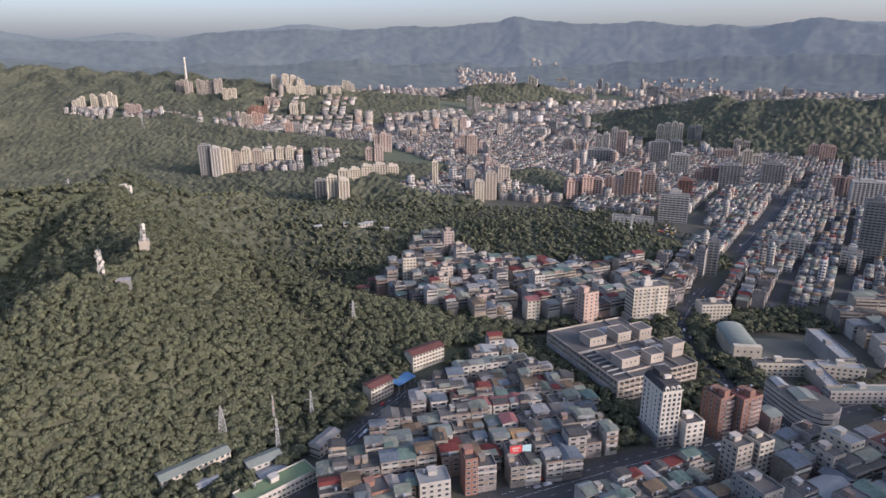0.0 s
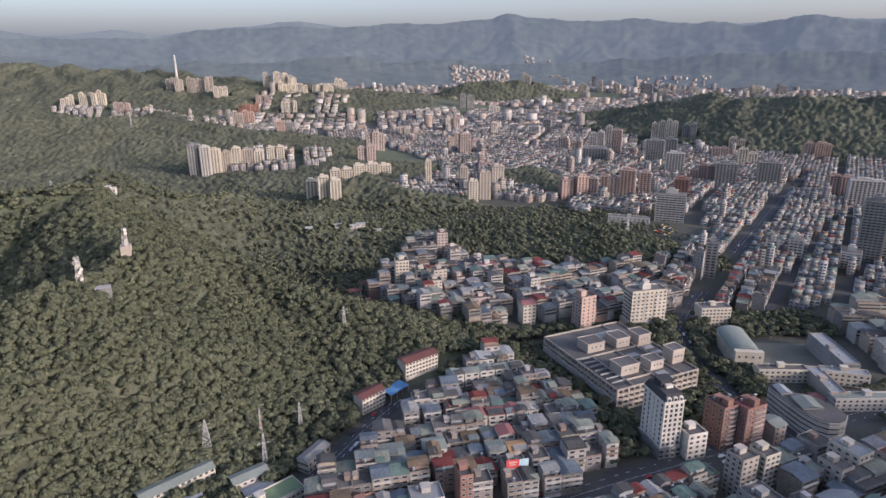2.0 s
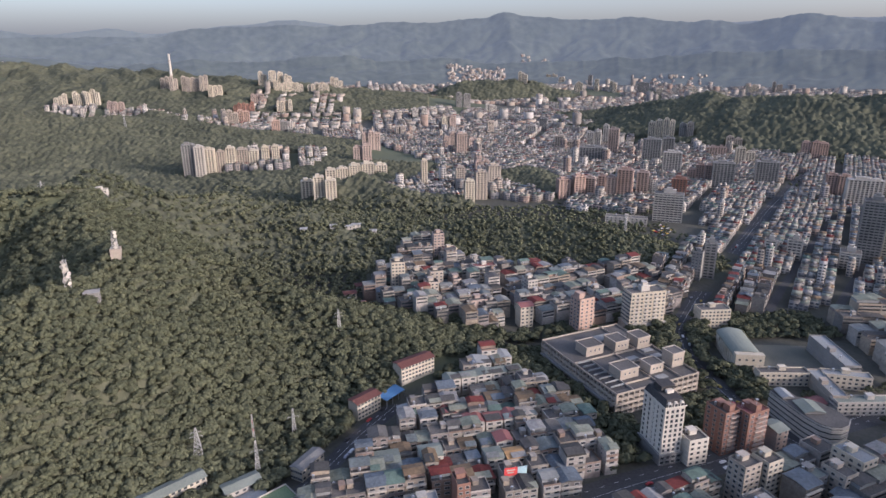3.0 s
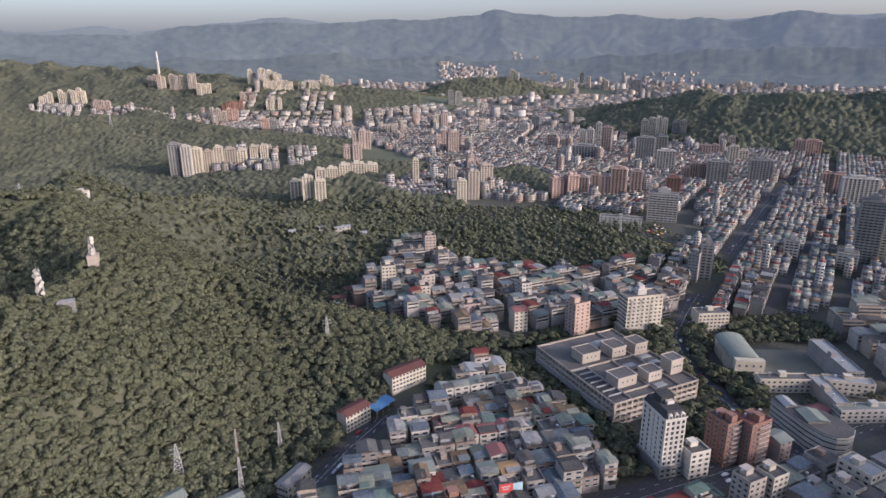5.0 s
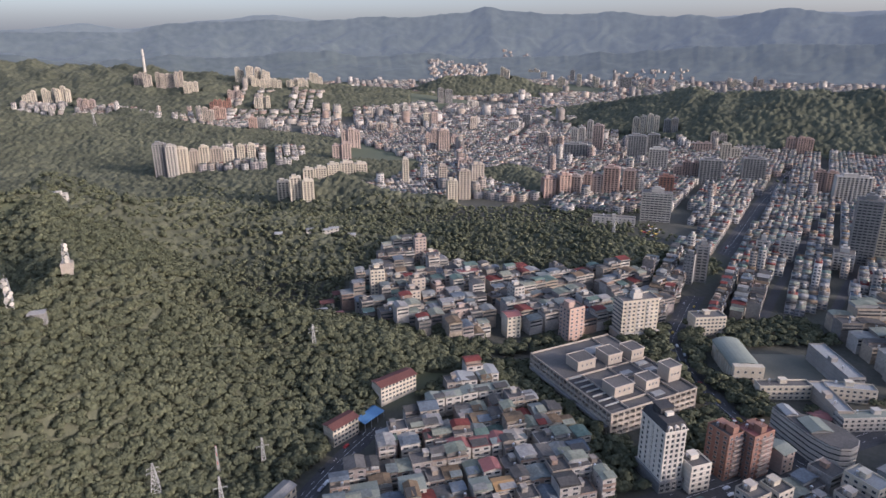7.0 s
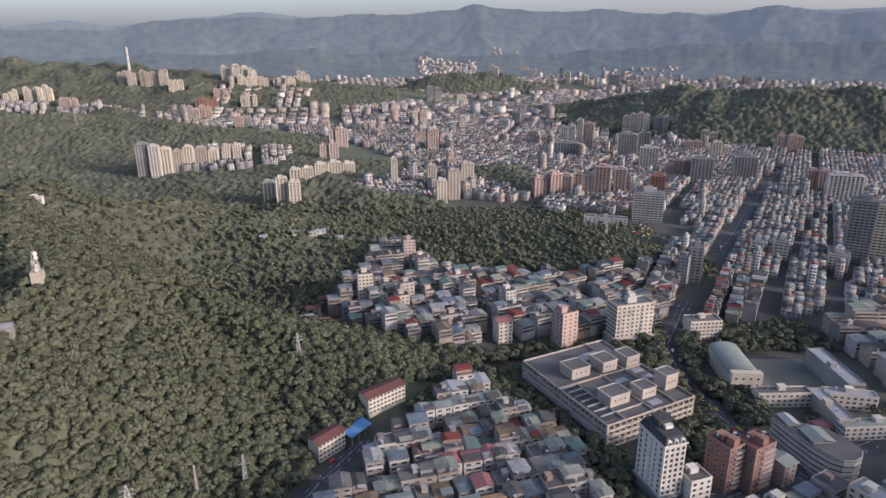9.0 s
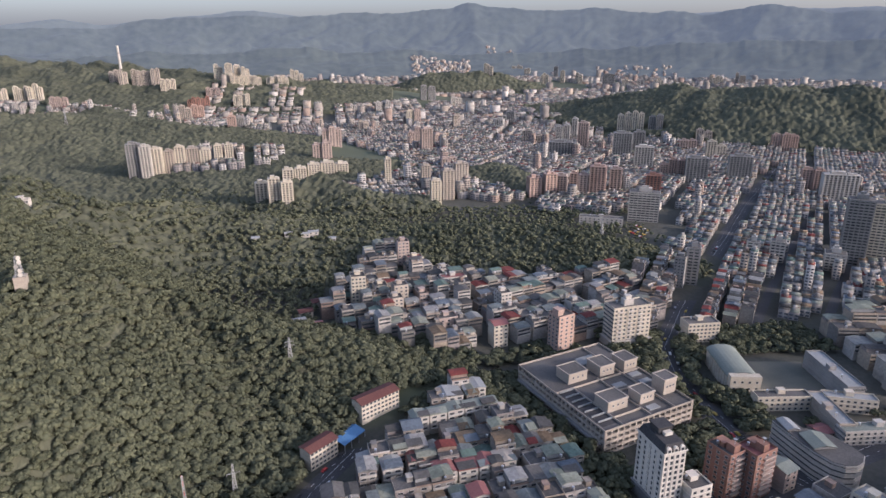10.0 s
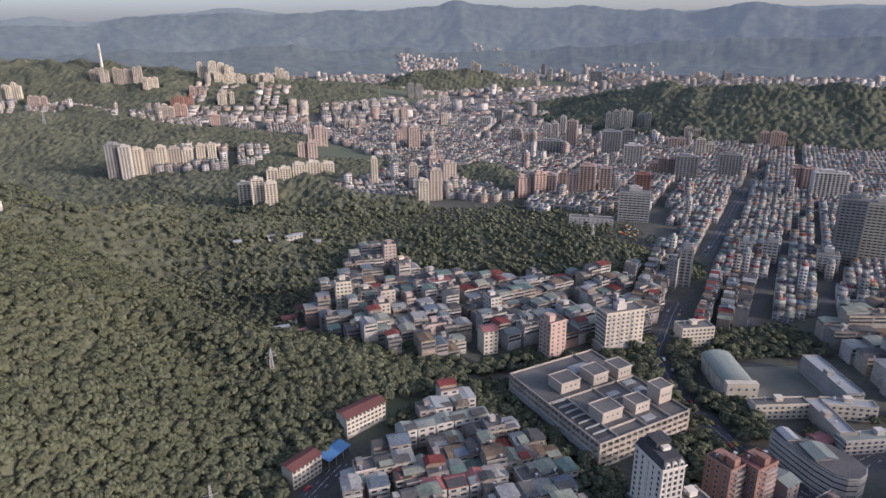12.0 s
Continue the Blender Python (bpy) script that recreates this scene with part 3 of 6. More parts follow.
def tower(x, y, turn, w, d, h, wall, label="", bays=4, step=3.3, z=None, crown=True, pier=None, category="apartment tower", group="high-rise towers"):
    """A high-rise: dark glass core, a proud spandrel at each storey, piers, a stepped roof house."""
    z = float(land(x, y)) if z is None else z
    t = thing("apartment_tower", x, y, z, turn, label or TOWER_LABEL, category, group)
    part("core", Build().box(-w / 2 + 0.6, w / 2 - 0.6, -d / 2 + 0.6, d / 2 - 0.6, -4, h - 0.3), M_GLASS, t)
    n = max(2, round(h / step))
    st = h / n
    if math.hypot(x, y) > 960:
        pw = w / bays * 0.36
        b = Build()
        for s in range(n + 1):
            b.box(-w / 2, w / 2, -d / 2, d / 2, s * st - 0.65, s * st + 0.65)
        for k in range(bays + 1):
            u = -w / 2 + pw / 2 + (w - pw) * k / bays
            v = -d / 2 + pw / 2 + (d - pw) * k / bays
            b.box(u - pw / 2, u + pw / 2, -d / 2 - 0.3, -d / 2 + 0.7, -3, h)
            b.box(-w / 2 - 0.3, -w / 2 + 0.7, v - pw / 2, v + pw / 2, -3, h)
            b.box(w / 2 - 0.7, w / 2 + 0.3, v - pw / 2, v + pw / 2, -3, h)
        b.box(-w / 2, w / 2, -d / 2, d / 2, h - 0.6, h + 0.5)
        tagged(part("facade", b, wall, t), kind="stuff")
        part("roof_house", Build().box(-w * 0.3, w * 0.1, -d * 0.18, d * 0.25, h, h + 4.5).box(w * 0.15, w * 0.4, -d * 0.3, d * 0.1, h, h + 3), wall, t)
        return t
    me = Build().box(-w / 2, w / 2, -d / 2, d / 2, -0.95, 0.75).mesh("spandrel", wall)
    for s in range(n + 1):
        part("spandrel", me, None, t, at=pose(0, 0, s * st - (0.7 if s == n else 0)))
    pier = pier or wall
    pw = min(w, d) / bays * 0.28
    pm = {}
    for k in range(bays + 1):
        for side in "frl":
            half, other = (w / 2, d / 2) if side in "fb" else (d / 2, w / 2)
            u = -half + pw / 2 + (2 * half - pw) * k / bays
            key = side in "fb"
            if key not in pm:
                pm[key] = Build().box(-pw / 2, pw / 2, -0.25, 1.0, -3, h).mesh("pier", pier)
            m = {"f": pose(u, -other, 0), "r": pose(other, u, 0, 0, 0, 90), "l": pose(-other, u, 0, 0, 0, -90)}[side]
            part("pier", pm[key], None, t, at=m)
    part("roof_deck", Build().box(-w / 2 + 0.3, w / 2 - 0.3, -d / 2 + 0.3, d / 2 - 0.3, h - 0.4, h + 0.1), M_ROOFDECK, t)
    if crown:
        part("roof_house", Build().box(-w * 0.2, w * 0.22, -d * 0.18, d * 0.25, h, h + 5).box(-w * 0.12, w * 0.1, -d * 0.1, d * 0.12, h + 5, h + 7.5), wall, t)
    return t


# ---- far city, too many houses to count ----
def far_city(name, spots, label, windows=True):
    """Joined far houses; a spot is x, y, z, turn, width, depth, height. Walls, storey windows, sheds on the roofs."""
    vs, fs, ms, n = [], [], [], 0
    box_f = np.array([(4, 5, 6, 7), (0, 1, 5, 4), (1, 2, 6, 5), (2, 3, 7, 6), (3, 0, 4, 7)])
    for x, y, z, turn, w, d, h in spots:
        c, s = math.cos(turn), math.sin(turn)
        pieces = []

        def block(x0, x1, y0, y1, z0, z1, mi):
            pieces.append((np.array([(a, b, e) for e in (z0, z1) for a, b in ((x0, y0), (x1, y0), (x1, y1), (x0, y1))]), mi))

        block(-w / 2, w / 2, -d / 2, d / 2, -4, h, 0)
        sheds = 1 + int(w > 12) + int(w > 18)
        for q in range(sheds):
            x0, x1 = -w / 2 + w * q / sheds, -w / 2 + w * (q + 1) / sheds
            if RNG.random() < 0.65 and h < 26:
                k = RNG.uniform(-0.45, 0.2) * d
                top = h + RNG.uniform(0.5, 1.7)
                block(x0 + 0.4, x1 - 0.3, k, d / 2 - 0.4, h, top, 0)
                block(x0, x1 + 0.1, k - 0.6, d / 2, top, top + 0.25, 1)
                block(x0 + 0.3, x1 - 0.3, -d / 2 + 0.3, k, h, h + 0.15, 1)
            else:
                block(x0 + 0.3, x1 - 0.3, -d / 2 + 0.3, d / 2 - 0.3, h, h + 0.2, 1)
                m = (x0 + x1) / 2
                block(m - 1.7, m + 1.7, 0, d * 0.35, h, h + 3.0, 0)
        for st in range(int(h / 3.2) if windows else 0):
            e = st * 3.2 + 0.9
            bays = max(2, int(w / 4))
            for q in range(bays):
                x0 = -w / 2 + w * (q + 0.18) / bays
                block(x0, x0 + w * 0.64 / bays, -d / 2 - 0.12, -d / 2 + 0.1, e, e + 1.6, 2)
            for q in range(2):
                y0 = -d / 2 + d * (q + 0.25) / 2
                block(w / 2 - 0.1, w / 2 + 0.12, y0, y0 + d * 0.22, e, e + 1.4, 2)
        for v, mi in pieces:
            faces = box_f[[0, 1] if abs(v[0, 1] + d / 2) < 0.2 else [0, 2]] if mi == 2 else box_f
            vs.append(np.stack([v[:, 0] * c - v[:, 1] * s + x, v[:, 0] * s + v[:, 1] * c + y, v[:, 2] + z], -1))
            fs.append(faces + n)
            ms.append(np.full(len(faces), mi))
            n += 8
    me = tri_mesh(name, np.concatenate(vs), np.concatenate(fs), M_FARWALL, M_FARROOF, M_GLASS, slots=np.concatenate(ms))
    return tagged(new(name, me), label, "houses", kind="stuff")


AVENUE = [(228, 352), (212, 386), (205, 430), (203, 470), (214, 518), (256, 585), (319, 676), (409, 797), (508, 936), (592, 1045), (720, 1210)]
SIDE_STREETS = [((304, 545), (352, 609), (430, 708), (509, 804), (588, 899)), ((364, 542), (431, 620), (527, 723), (587, 788))]


def off_line(x, y, line, half):
    """Whether a place is clear of a street."""
    x, y = np.asarray(x, float), np.asarray(y, float)
    out = np.ones(x.shape, bool)
    for (ax, ay), (bx, by) in zip(line, line[1:]):
        s = np.clip(((x - ax) * (bx - ax) + (y - ay) * (by - ay)) / ((bx - ax) ** 2 + (by - ay) ** 2), 0, 1)
        out &= np.hypot(x - ax - s * (bx - ax), y - ay - s * (by - ay)) > half
    return out


BUILT = []  # rounds (x, y, radius) kept for single buildings


def clear(x, y):
    x, y = np.asarray(x, float), np.asarray(y, float)
    out = off_line(x, y, AVENUE, 13)
    for line in SIDE_STREETS:
        out &= off_line(x, y, line, 5.5)
    for a, b, r in BUILT:
        out &= np.hypot(x - a, y - b) > r
    return out


def city_spots(y0, y1, turn, step, deep, sizes, heights, gap_every, keep, tall=0.03, lanes=12):
    """House places on a street grid turned by degrees."""
    c, s = math.cos(radians(turn)), math.sin(radians(turn))
    u, v = np.meshgrid(np.arange(-4200, 4200, step), np.arange(-4200, 5200, deep))
    iu, iv = np.round(u / step).astype(int).ravel(), np.round(v / deep).astype(int).ravel()
    u = u + RNG.uniform(-0.06, 0.06, u.shape) * step
    v = v + RNG.uniform(-0.04, 0.04, u.shape) * deep
    x, y = (u * c - v * s).ravel(), (u * s + v * c).ravel()
    ok = (y > y0) & (y < y1) & (x < 0.93 * (y + 60)) & (x > -0.76 * (y + 60)) & (iv % gap_every != 0) & (iu % lanes != 0)
    x, y = x[ok], y[ok]
    ok = keep(x, y, rise(x, y)) & clear(x, y) & (RNG.random(len(x)) < 0.93)
    x, y = x[ok], y[ok]
    n = len(x)
    h = RNG.uniform(*heights, n)
    high = RNG.random(n) < tall
    h = np.where(high, h * RNG.uniform(1.8, 3.2, n), h)
    return list(zip(x, y, land(x, y), np.full(n, radians(turn)), np.where(high, 0.8, 1) * RNG.uniform(*sizes, n), RNG.uniform(deep * 0.9, deep * 1.0, n), h))


# ---- roads ----
def road(name, line, width, label, z=0.05, dashes=True):
    """A strip of asphalt along a line of points, with lane markings as a part."""
    t = thing(name, 0, 0, 0, 0, label, "road", kind="structure")
    b, marks = Build(), Build()
    pts = [Vector((x, y, 0)) for x, y in line]
    sides = []
    for i, p in enumerate(pts):
        a = (pts[min(i + 1, len(pts) - 1)] - pts[max(i - 1, 0)]).normalized()
        nrm = Vector((-a.y, a.x, 0)) * width / 2
        sides.append((p + nrm, p - nrm))
    for (l0, r0), (l1, r1) in zip(sides, sides[1:]):
        b.add([(*r0[:2], z), (*r1[:2], z), (*l1[:2], z), (*l0[:2], z), (*r0[:2], z - 0.3), (*r1[:2], z - 0.3), (*l1[:2], z - 0.3), (*l0[:2], z - 0.3)],
              [(0, 1, 2, 3), (0, 4, 5, 1), (2, 6, 7, 3)])
    part("asphalt_surface", b, M_ASPHALT, t)
    if dashes:
        for p, q in zip(pts, pts[1:]):
            a = (q - p).normalized()
            nrm = Vector((-a.y, a.x, 0))
            for lane in (-width / 4, 0, width / 4):
                k = 2.0
                while k < (q - p).length - 3:
                    o = p + a * k + nrm * lane
                    e = o + a * (3 if lane else 5)
                    w = nrm * 0.1
                    marks.add([(*(o - w)[:2], z + 0.01), (*(e - w)[:2], z + 0.01), (*(e + w)[:2], z + 0.01), (*(o + w)[:2], z + 0.01)], [(0, 1, 2, 3)])
                    k += 10 if lane else 6
        part("lane_markings", marks, M_PAINT, t, "worn white lane markings")
    return t


MAIN = [(-130, 218), (-40, 254), (38, 288), (110, 317), (186, 345), (234, 365), (310, 392), (460, 450)]
HILL_ROAD = [(-110, 235), (-84, 292), (-60, 340), (-46, 369), (-17, 418), (8, 449), (45, 480), (100, 492)]
road("road_avenue", MAIN, 22, "wide grey asphalt avenue with worn lane markings")
road("road_long", AVENUE, 18, "long straight asphalt avenue through the town", z=0.09)
road("road_hill_foot", HILL_ROAD, 12, "curving asphalt road along the foot of the wooded hill", z=0.07)
for k, line in enumerate(SIDE_STREETS):
    road("road_side", line, 8, "narrow asphalt street between low houses", z=0.06, dashes=False)

# ---- single buildings ----
GRID = 23.2


def keep(x, y, r):
    BUILT.append((x, y, r))


def white_tower():
    w, d, h = 13.0, 22.0, 38.0
    t = thing("apartment_tower", 137.2, 347.4, 0, 13, "tall white apartment tower with a dark mansard roof and small windows", "apartment tower")
    part("wall", Build().box(-w / 2, w / 2, -d / 2, d / 2, -2, h), M_IVORY, t)
    part("podium", Build().box(-w / 2 - 0.8, w / 2 + 0.8, -d / 2 - 0.8, d / 2 + 0.8, -2, 7).box(-w / 2 - 1.2, w / 2 + 1.2, -d / 2 - 1.2, d / 2 + 1.2, 7, 7.6), M_GREY, t, "grey stone-clad podium")
    for k in range(5):
        u = -w / 2 + 0.5 + k * (w - 1) / 4
        part("pilaster", Build().box(u - 0.35, u + 0.35, -d / 2 - 0.25, -d / 2 + 0.05, 7.6, h), M_IVORY, t)
        v = -d / 2 + 0.5 + k * (d - 1) / 4
        part("pilaster", Build().box(-w / 2 - 0.25, -w / 2 + 0.05, v - 0.35, v + 0.35, 7.6, h), M_IVORY, t)
    face_windows(t, w, d, "front", 8.8, 9, 3.2, 4, (1.7, 1.9))
    face_windows(t, w, d, "left", 8.8, 9, 3.2, 5, (1.5, 1.8))
    face_windows(t, w, d, "right", 8.8, 9, 3.2, 5, (1.5, 1.8))
    face_windows(t, w + 1.6, d + 1.6, "front", 1.2, 2, 3.1, 4, (2.6, 1.9))
    part("cornice", Build().box(-w / 2 - 0.6, w / 2 + 0.6, -d / 2 - 0.6, d / 2 + 0.6, h, h + 0.6), M_IVORY, t)
    b, o, i = Build(), (w / 2 + 0.3, d / 2 + 0.3), (w / 2 - 1.4, d / 2 - 1.4)
    ring = lambda q, z: [(-q[0], -q[1], z), (q[0], -q[1], z), (q[0], q[1], z), (-q[0], q[1], z)]
    b.add(ring(o, h + 0.6) + ring(i, h + 4.6), [(0, 1, 5, 4), (1, 2, 6, 5), (2, 3, 7, 6), (3, 0, 4, 7), (4, 5, 6, 7)])
    part("mansard_roof", b, M_DARK, t, "dark slate mansard roof")
    for k in range(3):
        u = (k - 1) * 3.9
        b = Build().box(u - 1.3, u + 1.3, -d / 2 - 0.35, -d / 2 + 1.6, h + 0.6, h + 2.4)
        b.prism([(u + 1.3 * math.cos(a * math.pi / 6), h + 2.4 + 1.1 * math.sin(a * math.pi / 6)) for a in range(7)], 0, 1)
        n = len(b.v) - 21
        b.v[n:] = [(x, -d / 2 - 0.35 + 1.9 * z, y) for x, y, z in b.v[n:]]
        dormer = part("dormer", b, M_IVORY, t, "white arched dormer")
        part("window", window_mesh(1.7, 1.7), None, dormer, at=pose(u, -d / 2 - 0.35, h + 0.7))
    part("roof_house", Build().box(-3.5, 4.5, -1, 6.5, h + 4.5, h + 8).box(-4, 5, -1.5, 7, h + 8, h + 8.5), M_DARK, t)
    part("roof_house", Build().box(-1.2, 3.2, -3.5, -1, h + 4.5, h + 6.4), M_IVORY, t)
    keep(136.6, 347.4, 15)


SCHOOL_BOXES = ((-13.3, 15, 15.4, 13.5, 7), (10, 13, 12.5, 14, 7.5), (29.5, 11, 11.6, 13, 7.5), (-13, -23.6, 15.8, 12.5, 7), (9.6, -26.2, 11.6, 11, 6.5), (30, -25.3, 10.7, 10.5, 10.5))


def school():
    w, d, h = 72, 90, 16
    t = thing("school_building", 137, 441.8, 0, GRID, "large beige school block with six box-shaped roof houses", "school")
    core = Build().box(-w / 2 + 1.5, w / 2 - 1.5, -d / 2 + 1.5, d / 2 - 1.5, -1, h - 0.2)
    part("core", core, M_GLASS, t)
    for s in range(4):
        z = s * 4.0
        part("spandrel", Build().box(-w / 2, w / 2, -d / 2, d / 2, z - 0.6 if s else -1, z + 1.3), M_BEIGE, t)
    for side, n, length in (("l", 22, d), ("f", 15, w), ("r", 22, d)):
        me = Build().box(-0.45, 0.45, -0.1, 1.6, 0, h).mesh("pier", M_BEIGE)
        for k in range(n + 1):
            u = -length / 2 + 0.5 + (length - 1) * k / n
            part("pier", me, None, t, at={"l": pose(-w / 2, u, 0, 0, 0, -90), "f": pose(u, -d / 2, 0), "r": pose(w / 2, u, 0, 0, 0, 90)}[side])
    part("roof_deck", Build().box(-w / 2 + 0.4, w / 2 - 0.4, -d / 2 + 0.4, d / 2 - 0.4, h - 0.9, h), M_ROOFDECK, t, "stained grey roof deck")
    b = Build()
    for x0, x1, y0, y1 in ((-w / 2, w / 2, -d / 2, -d / 2 + 0.4), (-w / 2, w / 2, d / 2 - 0.4, d / 2), (-w / 2, -w / 2 + 0.4, -d / 2 + 0.4, d / 2 - 0.4), (w / 2 - 0.4, w / 2, -d / 2 + 0.4, d / 2 - 0.4), (-w / 2 + 14.2, -w / 2 + 14.6, -d / 2 + 0.4, 2)):
        b.box(x0, x1, y0, y1, h, h + 1.3)
    part("parapet", b, M_BEIGE, t)
    # flat dark panels paint the shade of open light wells onto the deck
    for k in range(7):
        y0 = -d / 2 + 5 + k * 6.2
        part("well_shade_panel", Build().box(-w / 2 + 3, -w / 2 + 14, y0, y0 + 4.4, h, h + 0.12), M_DARK, t, "flat dark panel painted as the shade in a light well")
        part("well_rim", Build().box(-w / 2 + 3, -w / 2 + 14, y0 + 4.4, y0 + 5.0, h, h + 1.2), M_GREYTIN, t)
    for x0, x1, y0, y1 in ((0.5, 0.9, -d / 2 + 0.4, 5), (20, 20.4, -d / 2 + 0.4, d / 2 - 0.4), (-w / 2 + 0.4, w / 2 - 0.4, 2.4, 2.8), (0.9, 20, -14, -13.6), (-w / 2 + 14.6, 0.5, -36, -35.6)):
        part("roof_wall", Build().box(x0, x1, y0, y1, h - 0.05, h + 1.4), M_BEIGE, t)
    for x0, y0 in ((4, -40), (4, -10), (23, -4), (23, -14), (4, 24)):
        part("skylight_bed", Build().box(x0, x0 + 9, y0, y0 + 5, h, h + 0.5).box(x0 + 0.4, x0 + 8.6, y0 + 0.4, y0 + 4.6, h + 0.5, h + 0.7), M_GREYTIN, t)
    part("walkway", Build().box(-w / 2 - 3.4, -w / 2 - 0.2, -d / 2 + 2, d / 2 - 4, 7.3, 7.7).box(-w / 2 - 3.4, -w / 2 - 3.2, -d / 2 + 2, d / 2 - 4, 7.7, 8.8), M_GREY, t)
    for x, y, a, c, e in SCHOOL_BOXES:
        box = part("roof_house", Build().box(x - a / 2, x + a / 2, y - c / 2, y + c / 2, h - 0.1, h + e), M_BEIGE, t, "beige box-shaped roof house")
        rim = Build()
        for x0, x1, y0, y1 in ((-a / 2 - 0.4, a / 2 + 0.4, -c / 2 - 0.4, -c / 2 + 0.3), (-a / 2 - 0.4, a / 2 + 0.4, c / 2 - 0.3, c / 2 + 0.4), (-a / 2 - 0.4, -a / 2 + 0.3, -c / 2 + 0.3, c / 2 - 0.3), (a / 2 - 0.3, a / 2 + 0.4, -c / 2 + 0.3, c / 2 - 0.3)):
            rim.box(x + x0, x + x1, y + y0, y + y1, h + e - 0.2, h + e + 0.6)
        part("rim", rim, M_BEIGE, box)
        part("deck", Build().box(x - a / 2 + 0.3, x + a / 2 - 0.3, y - c / 2 + 0.3, y + c / 2 - 0.3, h + e - 0.1, h + e + 0.15), M_ROOFDECK, box)
        for k in range(3):
            part("window", window_mesh(1.2, 1.6), None, box, at=pose(x + (k - 1) * a * 0.25, y - c / 2, h + e * 0.45))
    part("tin_canopy", Build().add([(-2 + 5, 24, h + 0.4), (18, 24, h + 0.4), (18, 32, h + 2.0), (3, 32, h + 2.0), (3, 24, h + 0.2), (18, 24, h + 0.2), (18, 32, h + 1.8), (3, 32, h + 1.8)], [(0, 1, 2, 3), (7, 6, 5, 4), (0, 4, 5, 1), (1, 5, 6, 2), (2, 6, 7, 3), (3, 7, 4, 0)]), M_GREYTIN, t, "pale tin canopy on the roof")
    for x, y in ((-14, -34), (0, 0), (12, 26), (-18, 30)):
        keep(137 + x * 0.919 - y * 0.394, 441.8 + x * 0.394 + y * 0.919, 36)


def gym():
    w, d, h = 20, 46, 12
    t = thing("sports_hall", 241, 466, 0, -7, "sports hall with a pale curved metal roof and beige end wall", "sports hall")
    part("wall", Build().box(-w / 2, w / 2, -d / 2, d / 2, -1, h), M_CREAM, t)
    arc = [((w / 2 + 0.6) * math.cos(a * math.pi / 12), 4.2 * math.sin(a * math.pi / 12)) for a in range(13)]
    b = Build()
    n = len(arc)
    ring = arc + [(x * 0.97, z - 0.35) for x, z in arc[::-1]]
    v = [(x, y, h + z) for y in (-d / 2 + 4, d / 2 + 0.8) for x, z in ring]
    m = len(ring)
    b.add(v, [(i, (i + 1) % m, m + (i + 1) % m, m + i) for i in range(m)] + [(i, i + 1, m - 2 - i, m - 1 - i)[::-1] for i in range(n - 1)])
    part("curved_roof", b, M_GREENTIN, t, "pale green-grey metal barrel roof")
    part("end_block", Build().box(-w / 2 - 0.4, w / 2 + 0.4, -d / 2 - 1, -d / 2 + 4.2, -1, h + 3.5), M_CREAM, t)
    for k in range(4):
        part("window", window_mesh(1.6, 1.6), None, t, at=pose(-7.5 + 5 * k, -d / 2 - 1, h - 1.5))
        part("window", window_mesh(1.6, 1.6), None, t, at=pose(-7.5 + 5 * k, -d / 2 - 1, h - 6.5))
    for k in range(8):
        part("buttress", Build().box(-w / 2 - 0.6, -w / 2 + 0.1, -d / 2 + 5 + 4.6 * k, -d / 2 + 5.7 + 4.6 * k, 0, h), M_CREAM, t)
    keep(241, 466, 27)


